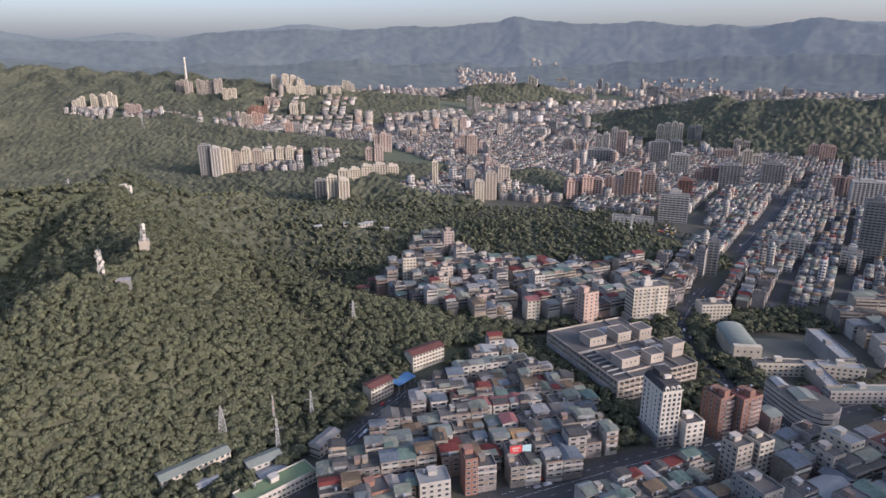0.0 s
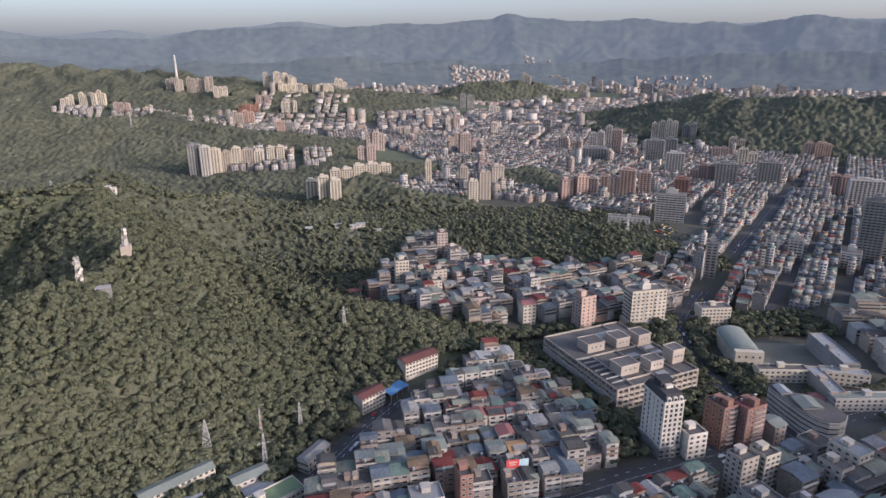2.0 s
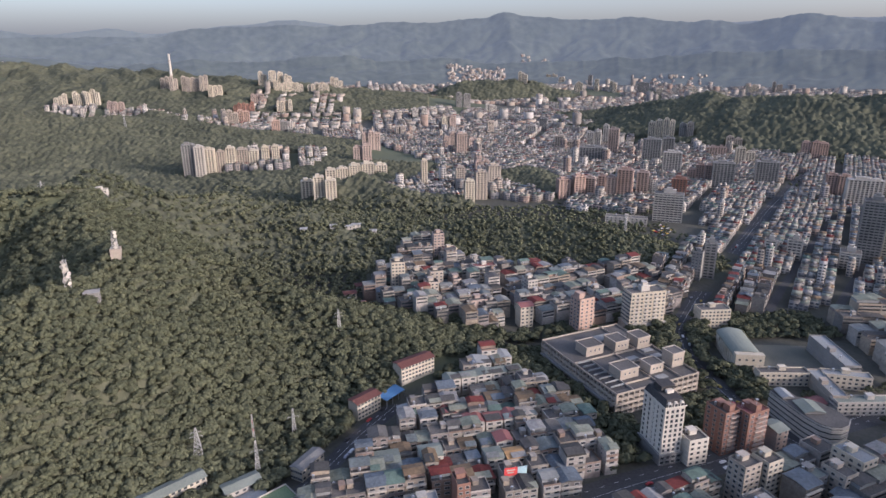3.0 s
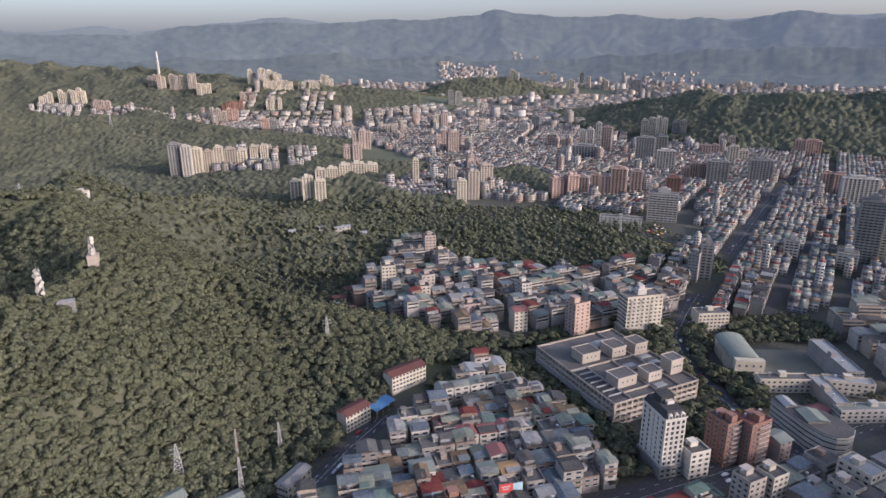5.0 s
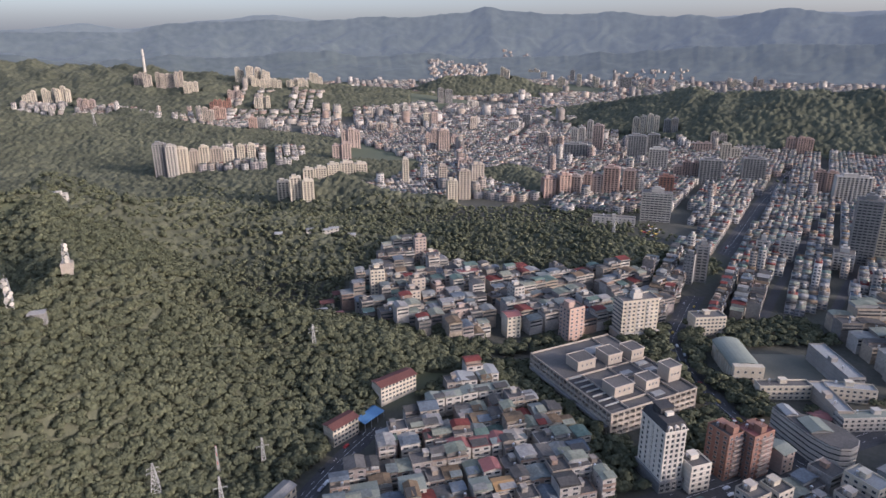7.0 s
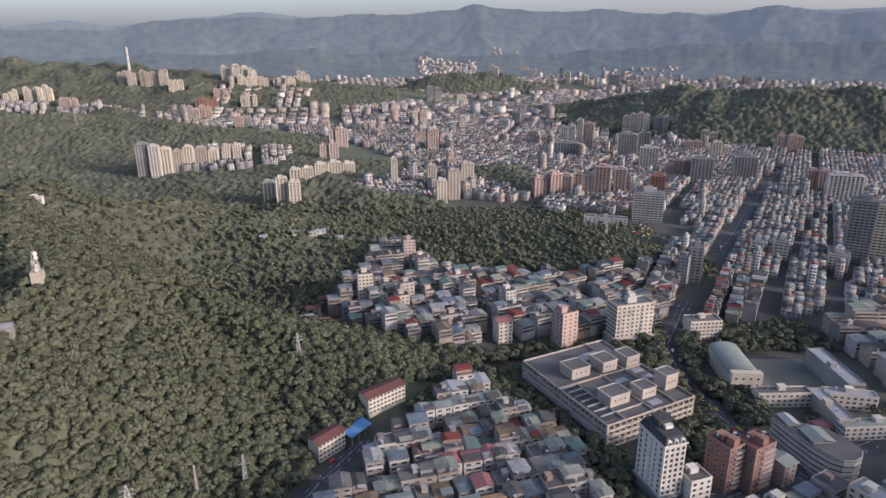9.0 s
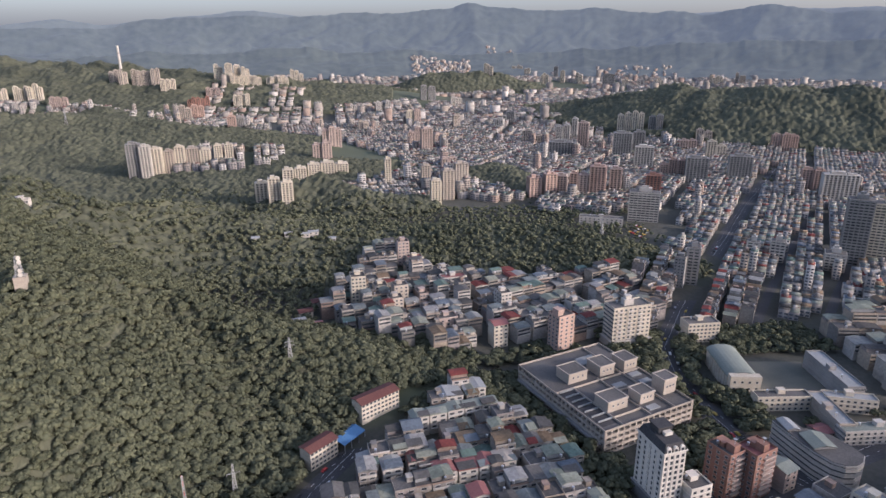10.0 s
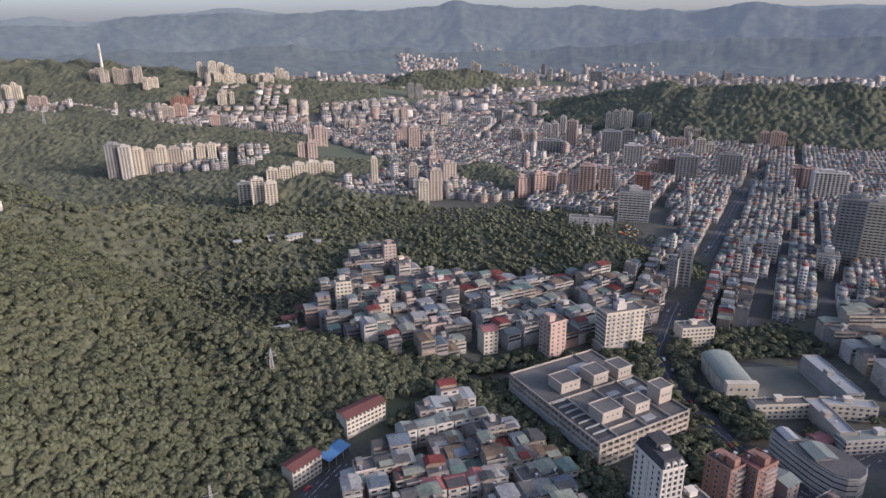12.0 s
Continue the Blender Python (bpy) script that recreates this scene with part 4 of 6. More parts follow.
def slab(name, x, y, turn, w, d, storeys, wall, roof, label, category="building", step=3.3, bays=0, flat=True, sides="fl", margin=1.0):
    """A plain block with storey bands, single windows and a parapet or a pitched tin roof."""
    t = thing(name, x, y, float(land(x, y)), turn, label, category)
    h = storeys * step
    part("wall", Build().box(-w / 2, w / 2, -d / 2, d / 2, -3, h), wall, t)
    for s in range(1, storeys):
        part("string_course", Build().box(-w / 2 - 0.2, w / 2 + 0.2, -d / 2 - 0.2, d / 2 + 0.2, s * step - 0.3, s * step + 0.15), wall, t)
    for side in sides:
        face, length = {"f": ("front", w), "r": ("right", d), "l": ("left", d)}[side]
        face_windows(t, w, d, face, 1.0, storeys, step, bays or max(2, round(length / 4.2)), (1.9, 1.5))
    if flat:
        b = Build()
        for x0, x1, y0, y1 in ((-w / 2, w / 2, -d / 2, -d / 2 + 0.25), (-w / 2, w / 2, d / 2 - 0.25, d / 2), (-w / 2, -w / 2 + 0.25, -d / 2 + 0.25, d / 2 - 0.25), (w / 2 - 0.25, w / 2, -d / 2 + 0.25, d / 2 - 0.25)):
            b.box(x0, x1, y0, y1, h, h + 1.1)
        part("parapet", b, wall, t)
        part("roof_deck", Build().box(-w / 2 + 0.25, w / 2 - 0.25, -d / 2 + 0.25, d / 2 - 0.25, h - 0.1, h + 0.1), roof, t)
        part("stair_head", Build().box(-2.4, 2.4, 0, min(4.5, d / 2 - 0.5), h, h + 3).box(-2.7, 2.7, -0.3, min(4.8, d / 2 - 0.3), h + 3, h + 3.25), wall, t)
        part("water_tank", tank_mesh(), None, t, "shiny steel tank", at=pose(-w / 4, d / 4 - 0.5, h + 0.1))
    else:
        part("roof", Build().gable(-w / 2 - 0.6, w / 2 + 0.6, -d / 2 - 0.8, d / 2 + 0.8, h + 0.2, min(w, d) * 0.16, "x"), roof, t)
        part("gable_wall", Build().gable(-w / 2, w / 2, -d / 2, d / 2, h + 0.05, min(w, d) * 0.15, "x", t=0.1), wall, t)
    if max(w, d) < 1.8 * min(w, d):
        keep(x, y, max(w, d) * 0.42 + margin)
    else:
        n, a = math.ceil(w / d), radians(turn)
        for k in range(n):
            u = (k + 0.5) * w / n - w / 2
            keep(x + u * math.cos(a), y + u * math.sin(a), d * 0.66 + max(margin, 0))
    return t


def brown_apartment(x, y, w, d, roof):
    t = slab("apartment_block", x, y, GRID, w, d, 9, M_BRICK, roof, "red-brown tiled apartment block with stacked balconies", "apartment block", 3.15, 3, sides="flr")
    me = Build().box(-w * 0.28, w * 0.28, -1.3, 0.05, 0, 1.0).mesh("balcony", M_PINK)
    for s in range(1, 9):
        part("balcony", me, None, t, at=pose(w * 0.12, -d / 2, s * 3.15 - 0.2))
    part("roof_house", Build().box(-2.2, 2.2, -d / 2 + 1, -d / 2 + 6, 28.3, 33), M_BRICK, t)
    part("dish", Build().tube((0, -d / 2 + 3, 33), (0, -d / 2 + 3, 35.4), 0.15, 5).tube((0, -d / 2 + 3, 35.2), (0, -d / 2 + 3, 36), 0.4, 10, 1.1), M_STEEL, t)


def curved_block():
    t = thing("corner_building", 236, 384, 0, 0, "long white shop building with a rounded corner and green tin roof", "building")
    line = [(-11, 6), (-8, -11), (-5, -25), (-1, -34.5), (4, -38.5), (10, -39), (16, -36), (20, -31), (19, -22), (14, -11), (8, -6), (2, -3), (0, 8)]
    for s in range(5):
        part("storey_band", Build().prism(line, s * 3.4 - (1.0 if s == 0 else 0.9), s * 3.4 + 1.25), M_WHITE, t)
    inner = [(x * 0.96 + 0.25, y * 0.975 - 0.3) for x, y in line]
    part("window_wall", Build().prism(inner, -1, 16.6), M_GLASS, t)
    part("roof", Build().prism([(x * 0.98, y * 0.985) for x, y in line], 16.5, 17.0), M_ROOFDECK, t)
    part("parapet", Build().prism(line, 15.6, 16.6), M_WHITE, t)
    part("tin_roof", Build().gable(-4.5, 9, -24, -9, 18.0, 1.6, "y"), M_GREENTIN, t, "pale green tin roof")
    part("roof_shed", Build().box(-4, 8.5, -23.5, -9.5, 16.9, 18.1), M_GREY, t)
    part("tin_roof", Build().gable(-9, -1, -6, 6, 18.0, 1.2, "y"), M_GREYTIN, t)
    part("roof_shed", Build().box(-8.5, -1.5, -5.5, 5.5, 16.9, 18.1), M_GREY, t)
    keep(233, 385, 18), keep(234, 365, 15), keep(245, 352, 16), keep(256, 356, 10)


def billboard():
    house(44, 317, 12, 13, 11, 4, "flat", M_BEIGE, detail=2, label="beige corner house carrying advertising boards", group="low houses of the triangular quarter")
    keep(44, 317, 8)
    t = thing("billboard", 45.2, 311.0, 0, 12, "red and pale blue advertising boards on a house roof", "billboard")
    part("frame", Build().box(-6.2, -6, -0.2, 0.9, 13, 18.8).box(6, 6.2, -0.2, 0.9, 13, 18.6).box(-0.1, 0.1, -0.15, 0.9, 13, 18.8).box(-6.2, 6.2, 0.0, 0.9, 12.6, 13.2), M_STEEL, t)
    part("board", Build().box(-6.4, 0.9, -0.35, -0.15, 13.6, 18.8), surf("red_board", (0.42, 0.05, 0.05), (0.52, 0.08, 0.07), 0.5), t, "red board with pale bars")
    part("board", Build().box(1.1, 6.4, -0.35, -0.15, 13.6, 18.6), surf("blue_board", (0.25, 0.38, 0.42), (0.36, 0.48, 0.5), 0.5), t, "pale blue board")
    for k, (a, b) in enumerate(((-5.2, -0.4), (-4.6, -1.2))):
        part("bar", Build().box(a, b, -0.42, -0.36, 16.8 - 1.5 * k, 17.6 - 1.5 * k), M_WHITE, t)


def lattice(name, x, y, h, foot, arms, label, striped=False, dishes=0, top=0.35, z=None):
    """A steel lattice tower of four tapering legs, rings and diagonals, with cross arms or round antennas."""
    z = float(land(x, y)) if z is None else z
    t = thing(name, x, y, z, 20, label, "mast" if dishes or striped else "pylon")
    red = surf("red_white_paint", (0.5, 0.1, 0.08), (0.6, 0.15, 0.1)) if striped else M_STEEL
    at = lambda q, s: (foot + (top - foot) * s) * (1 if q in (1, 2) else -1)
    corner = lambda q, s: (at(q, s), (foot + (top - foot) * s) * (1 if q in (2, 3) else -1), h * s)
    n = max(5, int(h / 2.6))
    for q in range(4):
        part("leg", Build().tube(corner(q, -0.1), corner(q, 1), 0.22, 4, 0.15), M_STEEL, t)
        b = Build()
        for k in range(n):
            s0, s1 = k / n, (k + 1) / n
            b.tube(corner(q, s0), corner((q + 1) % 4, s1), 0.11, 3)
            b.tube(corner((q + 1) % 4, s0), corner(q, s1), 0.11, 3)
            b.tube(corner(q, s1), corner((q + 1) % 4, s1), 0.1, 3)
        tagged(part("bracing", b, red if striped and q % 2 else M_STEEL, t), kind="stuff")
    if striped:
        for k in range(8):
            part("pole_segment", Build().tube((0, 0, h * k / 8), (0, 0, h * (k + 1) / 8), 0.3, 7), M_WHITE if k % 2 else red, t, "red mast segment" if k % 2 == 0 else "white mast segment")
    for k in range(arms):
        zz = h * (0.72 + 0.13 * k)
        b = Build()
        for side in (-1, 1):
            b.tube((0, 0.3, zz), (side * (3.6 - 0.5 * k), 0, zz + 0.3), 0.09, 3).tube((0, -0.3, zz), (side * (3.6 - 0.5 * k), 0, zz + 0.3), 0.09, 3).tube((0, 0, zz + 1.2), (side * (3.6 - 0.5 * k), 0, zz + 0.3), 0.07, 3)
            b.tube((side * (3.4 - 0.5 * k), 0, zz + 0.3), (side * (3.4 - 0.5 * k), 0, zz - 0.9), 0.1, 4)
        part("cross_arm", b, M_STEEL, t)
    rnd = random.Random(int(h * 10))
    for k in range(dishes):
        zz, a, r = h * (0.35 + 0.62 * k / max(1, dishes - 1)), rnd.uniform(-2.6, -0.5), rnd.uniform(1.0, 1.8)
        d = Vector((math.cos(a), math.sin(a), 0))
        o = Vector((0, 0, zz)) + d * (foot + (top - foot) * zz / h + 0.5)
        part("dish_antenna", Build().tube(o, o + d * 0.5, r * 0.5, 12, r).tube(o + d * 0.5, o + d * 0.75, r, 12, r * 0.95), M_WHITE, t, "round white dish antenna")
    if dishes:
        part("antenna_rod", Build().tube((0, 0, h), (0, 0, h + 3.5), 0.08, 5), M_STEEL, t)
    return t


white_tower()
school()
gym()
slab("office_block", 154, 341, 15, 13, 12, 5, M_IVORY, M_ROOFDECK, "five-storey white office block beside the tower", "office block", 3.3, sides="fr")
brown_apartment(175.2, 352, 11.5, 15, M_ROOFDECK)
brown_apartment(191.3, 350.5, 16, 12.5, M_REDTIN)
slab("house", 210, 354, GRID, 10, 12, 4, M_PINK, M_GREENTIN, "low pink house with a pale green tin roof", "house", 3.3, flat=False, sides="f")
curved_block()
slab("apartment_block", 166, 304, GRID, 12, 11, 8, M_BEIGE, M_ROOFDECK, "beige eight-storey apartment block", "apartment block", 3.2, sides="flr")
slab("apartment_block", 179.5, 307, GRID, 11, 11, 8, M_CREAM, M_ROOFDECK, "cream eight-storey apartment block with stair tower", "apartment block", 3.2, sides="flr")
slab("apartment_block", 162, 272, GRID, 14, 20, 7, M_GREY, M_ROOFDECK, "grey gridded seven-storey block", "apartment block", 3.4, sides="fl")
slab("apartment_block", 203, 305, GRID, 12, 12, 5, M_GREY, M_GREENTIN, "five-storey grey block with a green roof", "apartment block", 3.4, sides="fl")
slab("apartment_block", 217, 303, GRID, 10, 14, 6, M_BEIGE, M_ROOFDECK, "narrow beige apartment block with flat roof", "apartment block", 3.4, sides="fl")
slab("apartment_block", 231, 313, GRID, 12, 18, 7, M_CREAM, M_GREYTIN, "cream seven-storey block with a pale roof", "apartment block", 3.3, sides="fl")
slab("apartment_block", 257, 306, GRID, 16, 22, 6, M_PINK, M_MAROON, "pinkish six-storey block with a maroon roof terrace", "apartment block", 3.4, sides="fl")
slab("apartment_block", 205, 281, GRID, 22, 14, 4, M_GREY, M_GREYTIN, "low block with pale tin roofs", "building", 3.3, flat=False, sides="f")
slab("apartment_block", 280, 340, GRID, 18, 13, 4, M_GREY, M_ROOFDECK, "low grey block beside the avenue", "building", 3.3, sides="fl")
# school wings round the sports ground
slab("school_wing", 255, 428, -3, 36, 9, 3, M_CREAM, M_ROOFDECK, "cream school wing in front of the sports ground", "school", 3.3, 9, sides="f", margin=-4)
slab("school_wing", 276.5, 410, 85, 38, 10, 3, M_BEIGE, M_GREYTIN, "beige school wing with a pale flat roof", "school", 3.3, 9, sides="fl", margin=-4)
slab("school_wing", 298, 422, -15, 32, 9, 3, M_CREAM, M_GREYTIN, "cream school wing with open galleries", "school", 3.3, 8, sides="f", margin=-4)
slab("school_wing", 308, 453, 86, 52, 12, 4, M_GREY, M_GREYTIN, "long grey school wing with a pale flat roof", "school", 3.2, 12, sides="fl", margin=-8)
slab("school_wing", 294, 389, 0, 50, 9, 3, M_WHITE, M_GREENTIN, "low white school wing with a green roof", "school", 3.0, 12, sides="fl", margin=-8)
slab("school_wing", 262, 397, 8, 10, 10, 1, M_PINK, M_REDTIN, "low shed with a faded red roof", "shed", 4.0, 3, flat=False, sides="f")
part("surface", Build().box(-24, 24, -27, 27, -0.2, 0.06), M_COURT, thing("sports_ground", 281, 462, 0, -5, "brown-grey school sports ground", "sports ground", kind="structure"))
for x, y, r in ((280, 475, 22), (280, 450, 22), (300, 470, 20), (255, 428, 18), (292, 405, 16), (310, 430, 14)):
    keep(x, y, r)
# towers in the quarter beyond the school
t = slab("apartment_tower", 185, 529, 12, 33, 15, 10, M_CREAM, M_ROOFDECK, "cream ten-storey slab tower with balconies", "apartment tower", 3.4, 8, sides="fl")
part("roof_house", Build().box(-5, 3, -3, 3, 34, 39).box(-3.5, 1.5, -2, 2, 39, 42), M_WHITE, t)
for s in range(1, 10):
    for u in (-11, -2, 7):
        part("balcony", Build().box(u - 2.2, u + 2.2, -8.6, -7.4, s * 3.4 - 0.2, s * 3.4 + 0.9), M_WHITE, t)
part("podium", Build().box(-18, 18, -10, 9, -1, 6.5), M_WHITE, t)
t = slab("apartment_tower", 128.5, 517, 25, 15, 13, 10, M_BROWN, M_ROOFDECK, "brown tower with a pink-beige blind end wall", "apartment tower", 3.3, 3, sides="fl")
part("blind_wall", Build().box(-0.5, 7.6, -6.4, -5.9, 0, 33.5), M_PINK, t, "pink-beige blind wall")
part("roof_house", Build().box(-6, -1, -3, 4, 33, 38), M_BROWN, t)
slab("apartment_block", 247.5, 531, 3, 27, 14, 5, M_CREAM, M_ROOFDECK, "yellowish five-storey corner block", "apartment block", 3.2, 8, sides="f")
slab("apartment_tower", -33, 606, 10, 13, 14, 11, M_CREAM, M_ROOFDECK, "slim cream tower among low houses", "apartment tower", 3.3, 4, sides="fr")
slab("apartment_tower", 8, 706, 10, 12, 12, 9, M_PINK, M_ROOFDECK, "slim pinkish tower at the edge of the wood", "apartment tower", 3.3, 3, sides="fr")
slab("apartment_block", 55, 640, 14, 24, 12, 6, M_WHITE, M_REDTIN, "white stepped block with balconies", "apartment block", 3.3, 6, sides="fr")
slab("apartment_block", 0, 585, 14, 12, 12, 7, M_BEIGE, M_ROOFDECK, "beige seven-storey apartment block among houses", "apartment block", 3.3, 3, sides="fr")
slab("apartment_block", 95, 590, 18, 10, 14, 7, M_WHITE, M_ROOFDECK, "white seven-storey apartment block among houses", "apartment block", 3.3, 3, sides="fl")
slab("apartment_tower", 278, 640, -33, 10, 12, 9, M_GREY, M_ROOFDECK, "grey tower at the avenue", "apartment tower", 3.3, 3, sides="fl")
slab("apartment_block", 36, 520, 40, 14, 10, 4, M_PINK, M_ROOFDECK, "pink-beige house at the edge of the wood", "house", 3.3, 3, sides="fr")
slab("apartment_block", 4, 606, 16, 13, 12, 8, M_BEIGE, M_ROOFDECK, "beige eight-storey block among low houses", "apartment block", 3.3, 3, flat=True, sides="fr")
slab("apartment_block", 24, 602, 16, 8, 12, 6, M_PINK, M_ROOFDECK, "narrow pinkish six-storey house", "apartment block", 3.3, 3, flat=True, sides="fr")
slab("apartment_block", -14, 624, 16, 12, 12, 6, M_CREAM, M_ROOFDECK, "cream six-storey apartment block", "apartment block", 3.3, 3, flat=True, sides="fr")
slab("apartment_block", 20, 698, 16, 16, 12, 5, M_CREAM, M_REDTIN, "cream five-storey block with a red roof edge", "apartment block", 3.3, 3, flat=True, sides="fr")
slab("apartment_block", 49, 682, 16, 13, 12, 4, M_WHITE, M_ROOFDECK, "white four-storey block at the wood", "apartment block", 3.3, 3, flat=True, sides="fr")
slab("apartment_block", 82, 534, 16, 12, 12, 6, M_CREAM, M_REDTIN, "cream six-storey house with a red gable roof", "apartment block", 3.3, 3, flat=False, sides="fr")
slab("apartment_block", -18, 556, 16, 12, 12, 5, M_WHITE, M_ROOFDECK, "white five-storey block below the wood", "apartment block", 3.3, 3, flat=True, sides="fr")
slab("apartment_block", 42, 555, 16, 16, 12, 5, M_PINK, M_ROOFDECK, "pinkish five-storey terrace block", "apartment block", 3.3, 3, flat=True, sides="fr")
slab("apartment_block", 120, 553, 16, 15, 12, 5, M_GREY, M_ROOFDECK, "grey five-storey block with roof sheds", "apartment block", 3.3, 3, flat=True, sides="fr")
slab("apartment_block", 157, 579, 16, 14, 12, 5, M_WHITE, M_ROOFDECK, "white five-storey block beside the tower", "apartment block", 3.3, 3, flat=True, sides="fr")
slab("apartment_block", -38, 282, 22, 18, 13, 4, M_BRICK, M_ROOFDECK, "terracotta-brick four-storey house with roof terraces", "house", 3.3, 4, sides="fr")
slab("apartment_block", 15, 297, 14, 7, 11, 7, M_BRICK, M_ROOFDECK, "slim dark brown seven-storey house on the avenue", "apartment block", 3.2, 2, sides="fr")
slab("apartment_block", -5, 291, 14, 17, 13, 4, M_WHITE, M_GREYTIN, "white four-storey house with pale roof sheds", "house", 3.3, 4, sides="fr")
# along the foot of the hill
slab("long_house", -45, 396, 46, 20, 9.5, 4, M_CREAM, M_MAROON, "cream long house with a maroon tin roof below the wood", "house", 3.0, 7, flat=False, sides="f")
slab("long_house", -13, 437, 37, 29, 11, 4, M_CREAM, M_MAROON, "long cream house with a maroon tin roof below the wood", "house", 3.0, 10, flat=False, sides="f")
t = thing("open_shed", -29, 411, 0, 52, "open shed with a bright blue tin roof", "shed")
part("roof", Build().gable(-9.5, 9.5, -5.5, 5.5, 6.0, 1.2, "x", skew=0.75), M_BLUETIN, t, "bright blue tin roof")
for x in (-9, -3, 3, 9):
    for y in (-5, 5):
        part("post", Build().box(x - 0.15, x + 0.15, y - 0.15, y + 0.15, -1, 6.2), M_STEEL, t)
slab("long_house", -72, 335, 61, 20, 8, 2, M_CREAM, M_GREY, "cream house with a grey roof and buttresses", "house", 4.0, 5, flat=False, sides="fl")
slab("long_house", -142, 308, 44, 40, 9, 3, M_CREAM, M_GREENTIN, "long cream barrack with a grey-green roof", "house", 3.0, 12, flat=False, sides="f")
slab("annexe", -131, 297, 42, 12, 6, 2, M_CREAM, M_GREYTIN, "small cream annexe beside the barrack", "house", 2.8, 3, flat=False, sides="f")
slab("long_house", -105, 316, 38, 20, 9, 2, M_WHITE, M_GREENTIN, "low white hall with a grey-green roof", "house", 3.6, 5, flat=False, sides="f")
slab("shed", -98, 308, 38, 16, 8, 1, M_WHITE, M_GREYTIN, "low shed with a pale tin roof", "shed", 4, 3, flat=False, sides="f")
slab("depot", -92, 294, 42, 44, 13, 2, M_WHITE, surf("green_deck", (0.10, 0.15, 0.08), (0.17, 0.21, 0.12), 0.9), "long depot with a green roof and white piers", "depot", 3.6, 16, sides="f")
slab("shed", -187, 277, 30, 14, 9, 1, M_WHITE, M_GREYTIN, "pale shed half hidden in trees", "shed", 4, 3, flat=False, sides="f")
billboard()
# masts and pylons on the hill
lattice("telecom_mast", -222, 389, 22, 2.0, 0, "white lattice telecom mast covered in round dishes", dishes=10, top=1.0)
t = lattice("telecom_mast", -219, 445, 24, 3.0, 0, "telecom mast with dishes on a concrete base", dishes=7, top=0.9)
part("base", Build().box(-3.4, 3.4, -3.4, 3.4, -3, 12), M_BEIGE, t, "weathered concrete base")
slab("hut", -208, 388, 20, 8, 6, 2, M_GREY, M_GREY, "small grey hut on the hilltop", "hut", 5, 2, flat=False, sides="f")
lattice("pylon", -134, 335, 22, 3.0, 2, "slender steel lattice pylon among trees", z=8)
lattice("radio_mast", -107, 352, 24, 0.8, 0, "red and white striped radio mast", striped=True)
lattice("pylon", -99, 329, 25, 1.6, 1, "pale steel pylon with a broad cross arm")
lattice("pylon", -86, 366, 21, 1.4, 1, "thin steel pylon among trees")
lattice("pylon", -71, 469, 21, 1.7, 2, "thin steel pylon on the wooded slope")
lattice("pylon", 232, 742, 24, 1.8, 3, "tall steel pylon on the low hill")
lattice("pylon", -400, 668, 18, 2.0, 2, "steel pylon on the ridge")
lattice("pylon", -700, 1500, 34, 3.0, 3, "distant grey steel lattice pylon")
lattice("pylon", -330, 1800, 34, 3.0, 3, "distant grey steel lattice pylon")
t = thing("chimney", -1010, 2590, float(land(-1010, 2590)), 0, "tall slim white incinerator chimney", "chimney")
top = 216 - float(land(-1010, 2590))
part("shaft", Build().tube((0, 0, -5), (0, 0, top), 5.2, 16, 3.8), M_WHITE, t)
part("platform", Build().tube((0, 0, top * 0.7), (0, 0, top * 0.7 + 2), 6.2, 16), M_GREY, t)

slab("ridge_house", -352, 688, 12, 15, 8, 2, M_WHITE, M_GREY, "long pale house on the wooded ridge", "house", 3.4, 6, sides="f")
for x, y, w in ((-100, 764, 9), (-118, 760, 8), (-92, 772, 11), (-70, 758, 8), (-150, 742, 8)):
    slab("cottage", x, y, 10, w, 7, 2, M_WHITE, M_GREYTIN, "small pale cottage among forest trees", "cottage", 3.4, 2, flat=False, sides="f")
for x, y, w, roof in ((-80, 600, 12, M_MAROON), (-72, 622, 11, M_MAROON), (-84, 575, 16, M_GREYTIN), (-66, 560, 12, M_REDTIN)):
    slab("cottage", x, y, 20, w, 9, 2, M_CREAM, roof, "low house with a tin roof below the wood", "cottage", 3.2, 2, flat=False, sides="f")

# ---- far towers ----
def one(x, y, turn, w, d, h, wall, label, bays=4):
    tower(x, y, turn, w, d, h, wall, label + " with rows of recessed windows", bays=bays)
    keep(x, y, max(w, d) * 0.65)


slab("long_block", 272, 866, -20, 56, 13, 3, M_WHITE, M_ROOFDECK, "long pale three-storey block behind the wood", "building", 3.4, 10, sides="f")
one(-445, 1190, 10, 21, 18, 60, M_GREY, "grey concrete tower", 4)
one(-423, 1184, 10, 17, 14, 56, M_WHITE, "white rendered tower", 3)
one(-409, 1196, 10, 18, 15, 48, M_CREAM, "cream tiled tower", 3)
one(-393, 1210, 10, 15, 13, 39, M_BEIGE, "beige tiled tower", 3)
one(-377, 1218, 10, 16, 14, 43, M_CREAM, "cream tiled tower", 3)
one(-359, 1230, 10, 20, 17, 36, M_BEIGE, "beige tiled tower", 4)
one(-338, 1233, 10, 17, 15, 33, M_CREAM, "cream tiled tower", 3)
one(-324, 1266, 10, 14, 12, 30, M_CREAM, "cream tiled tower", 3)
one(-305, 1269, 10, 14, 12, 31, M_CREAM, "cream tiled tower", 3)
one(-577, 1877, 10, 15, 12, 43, M_BEIGE, "distant beige tiled tower", 3)
one(-562, 1879, 10, 15, 12, 39, M_BEIGE, "distant beige tiled tower", 3)
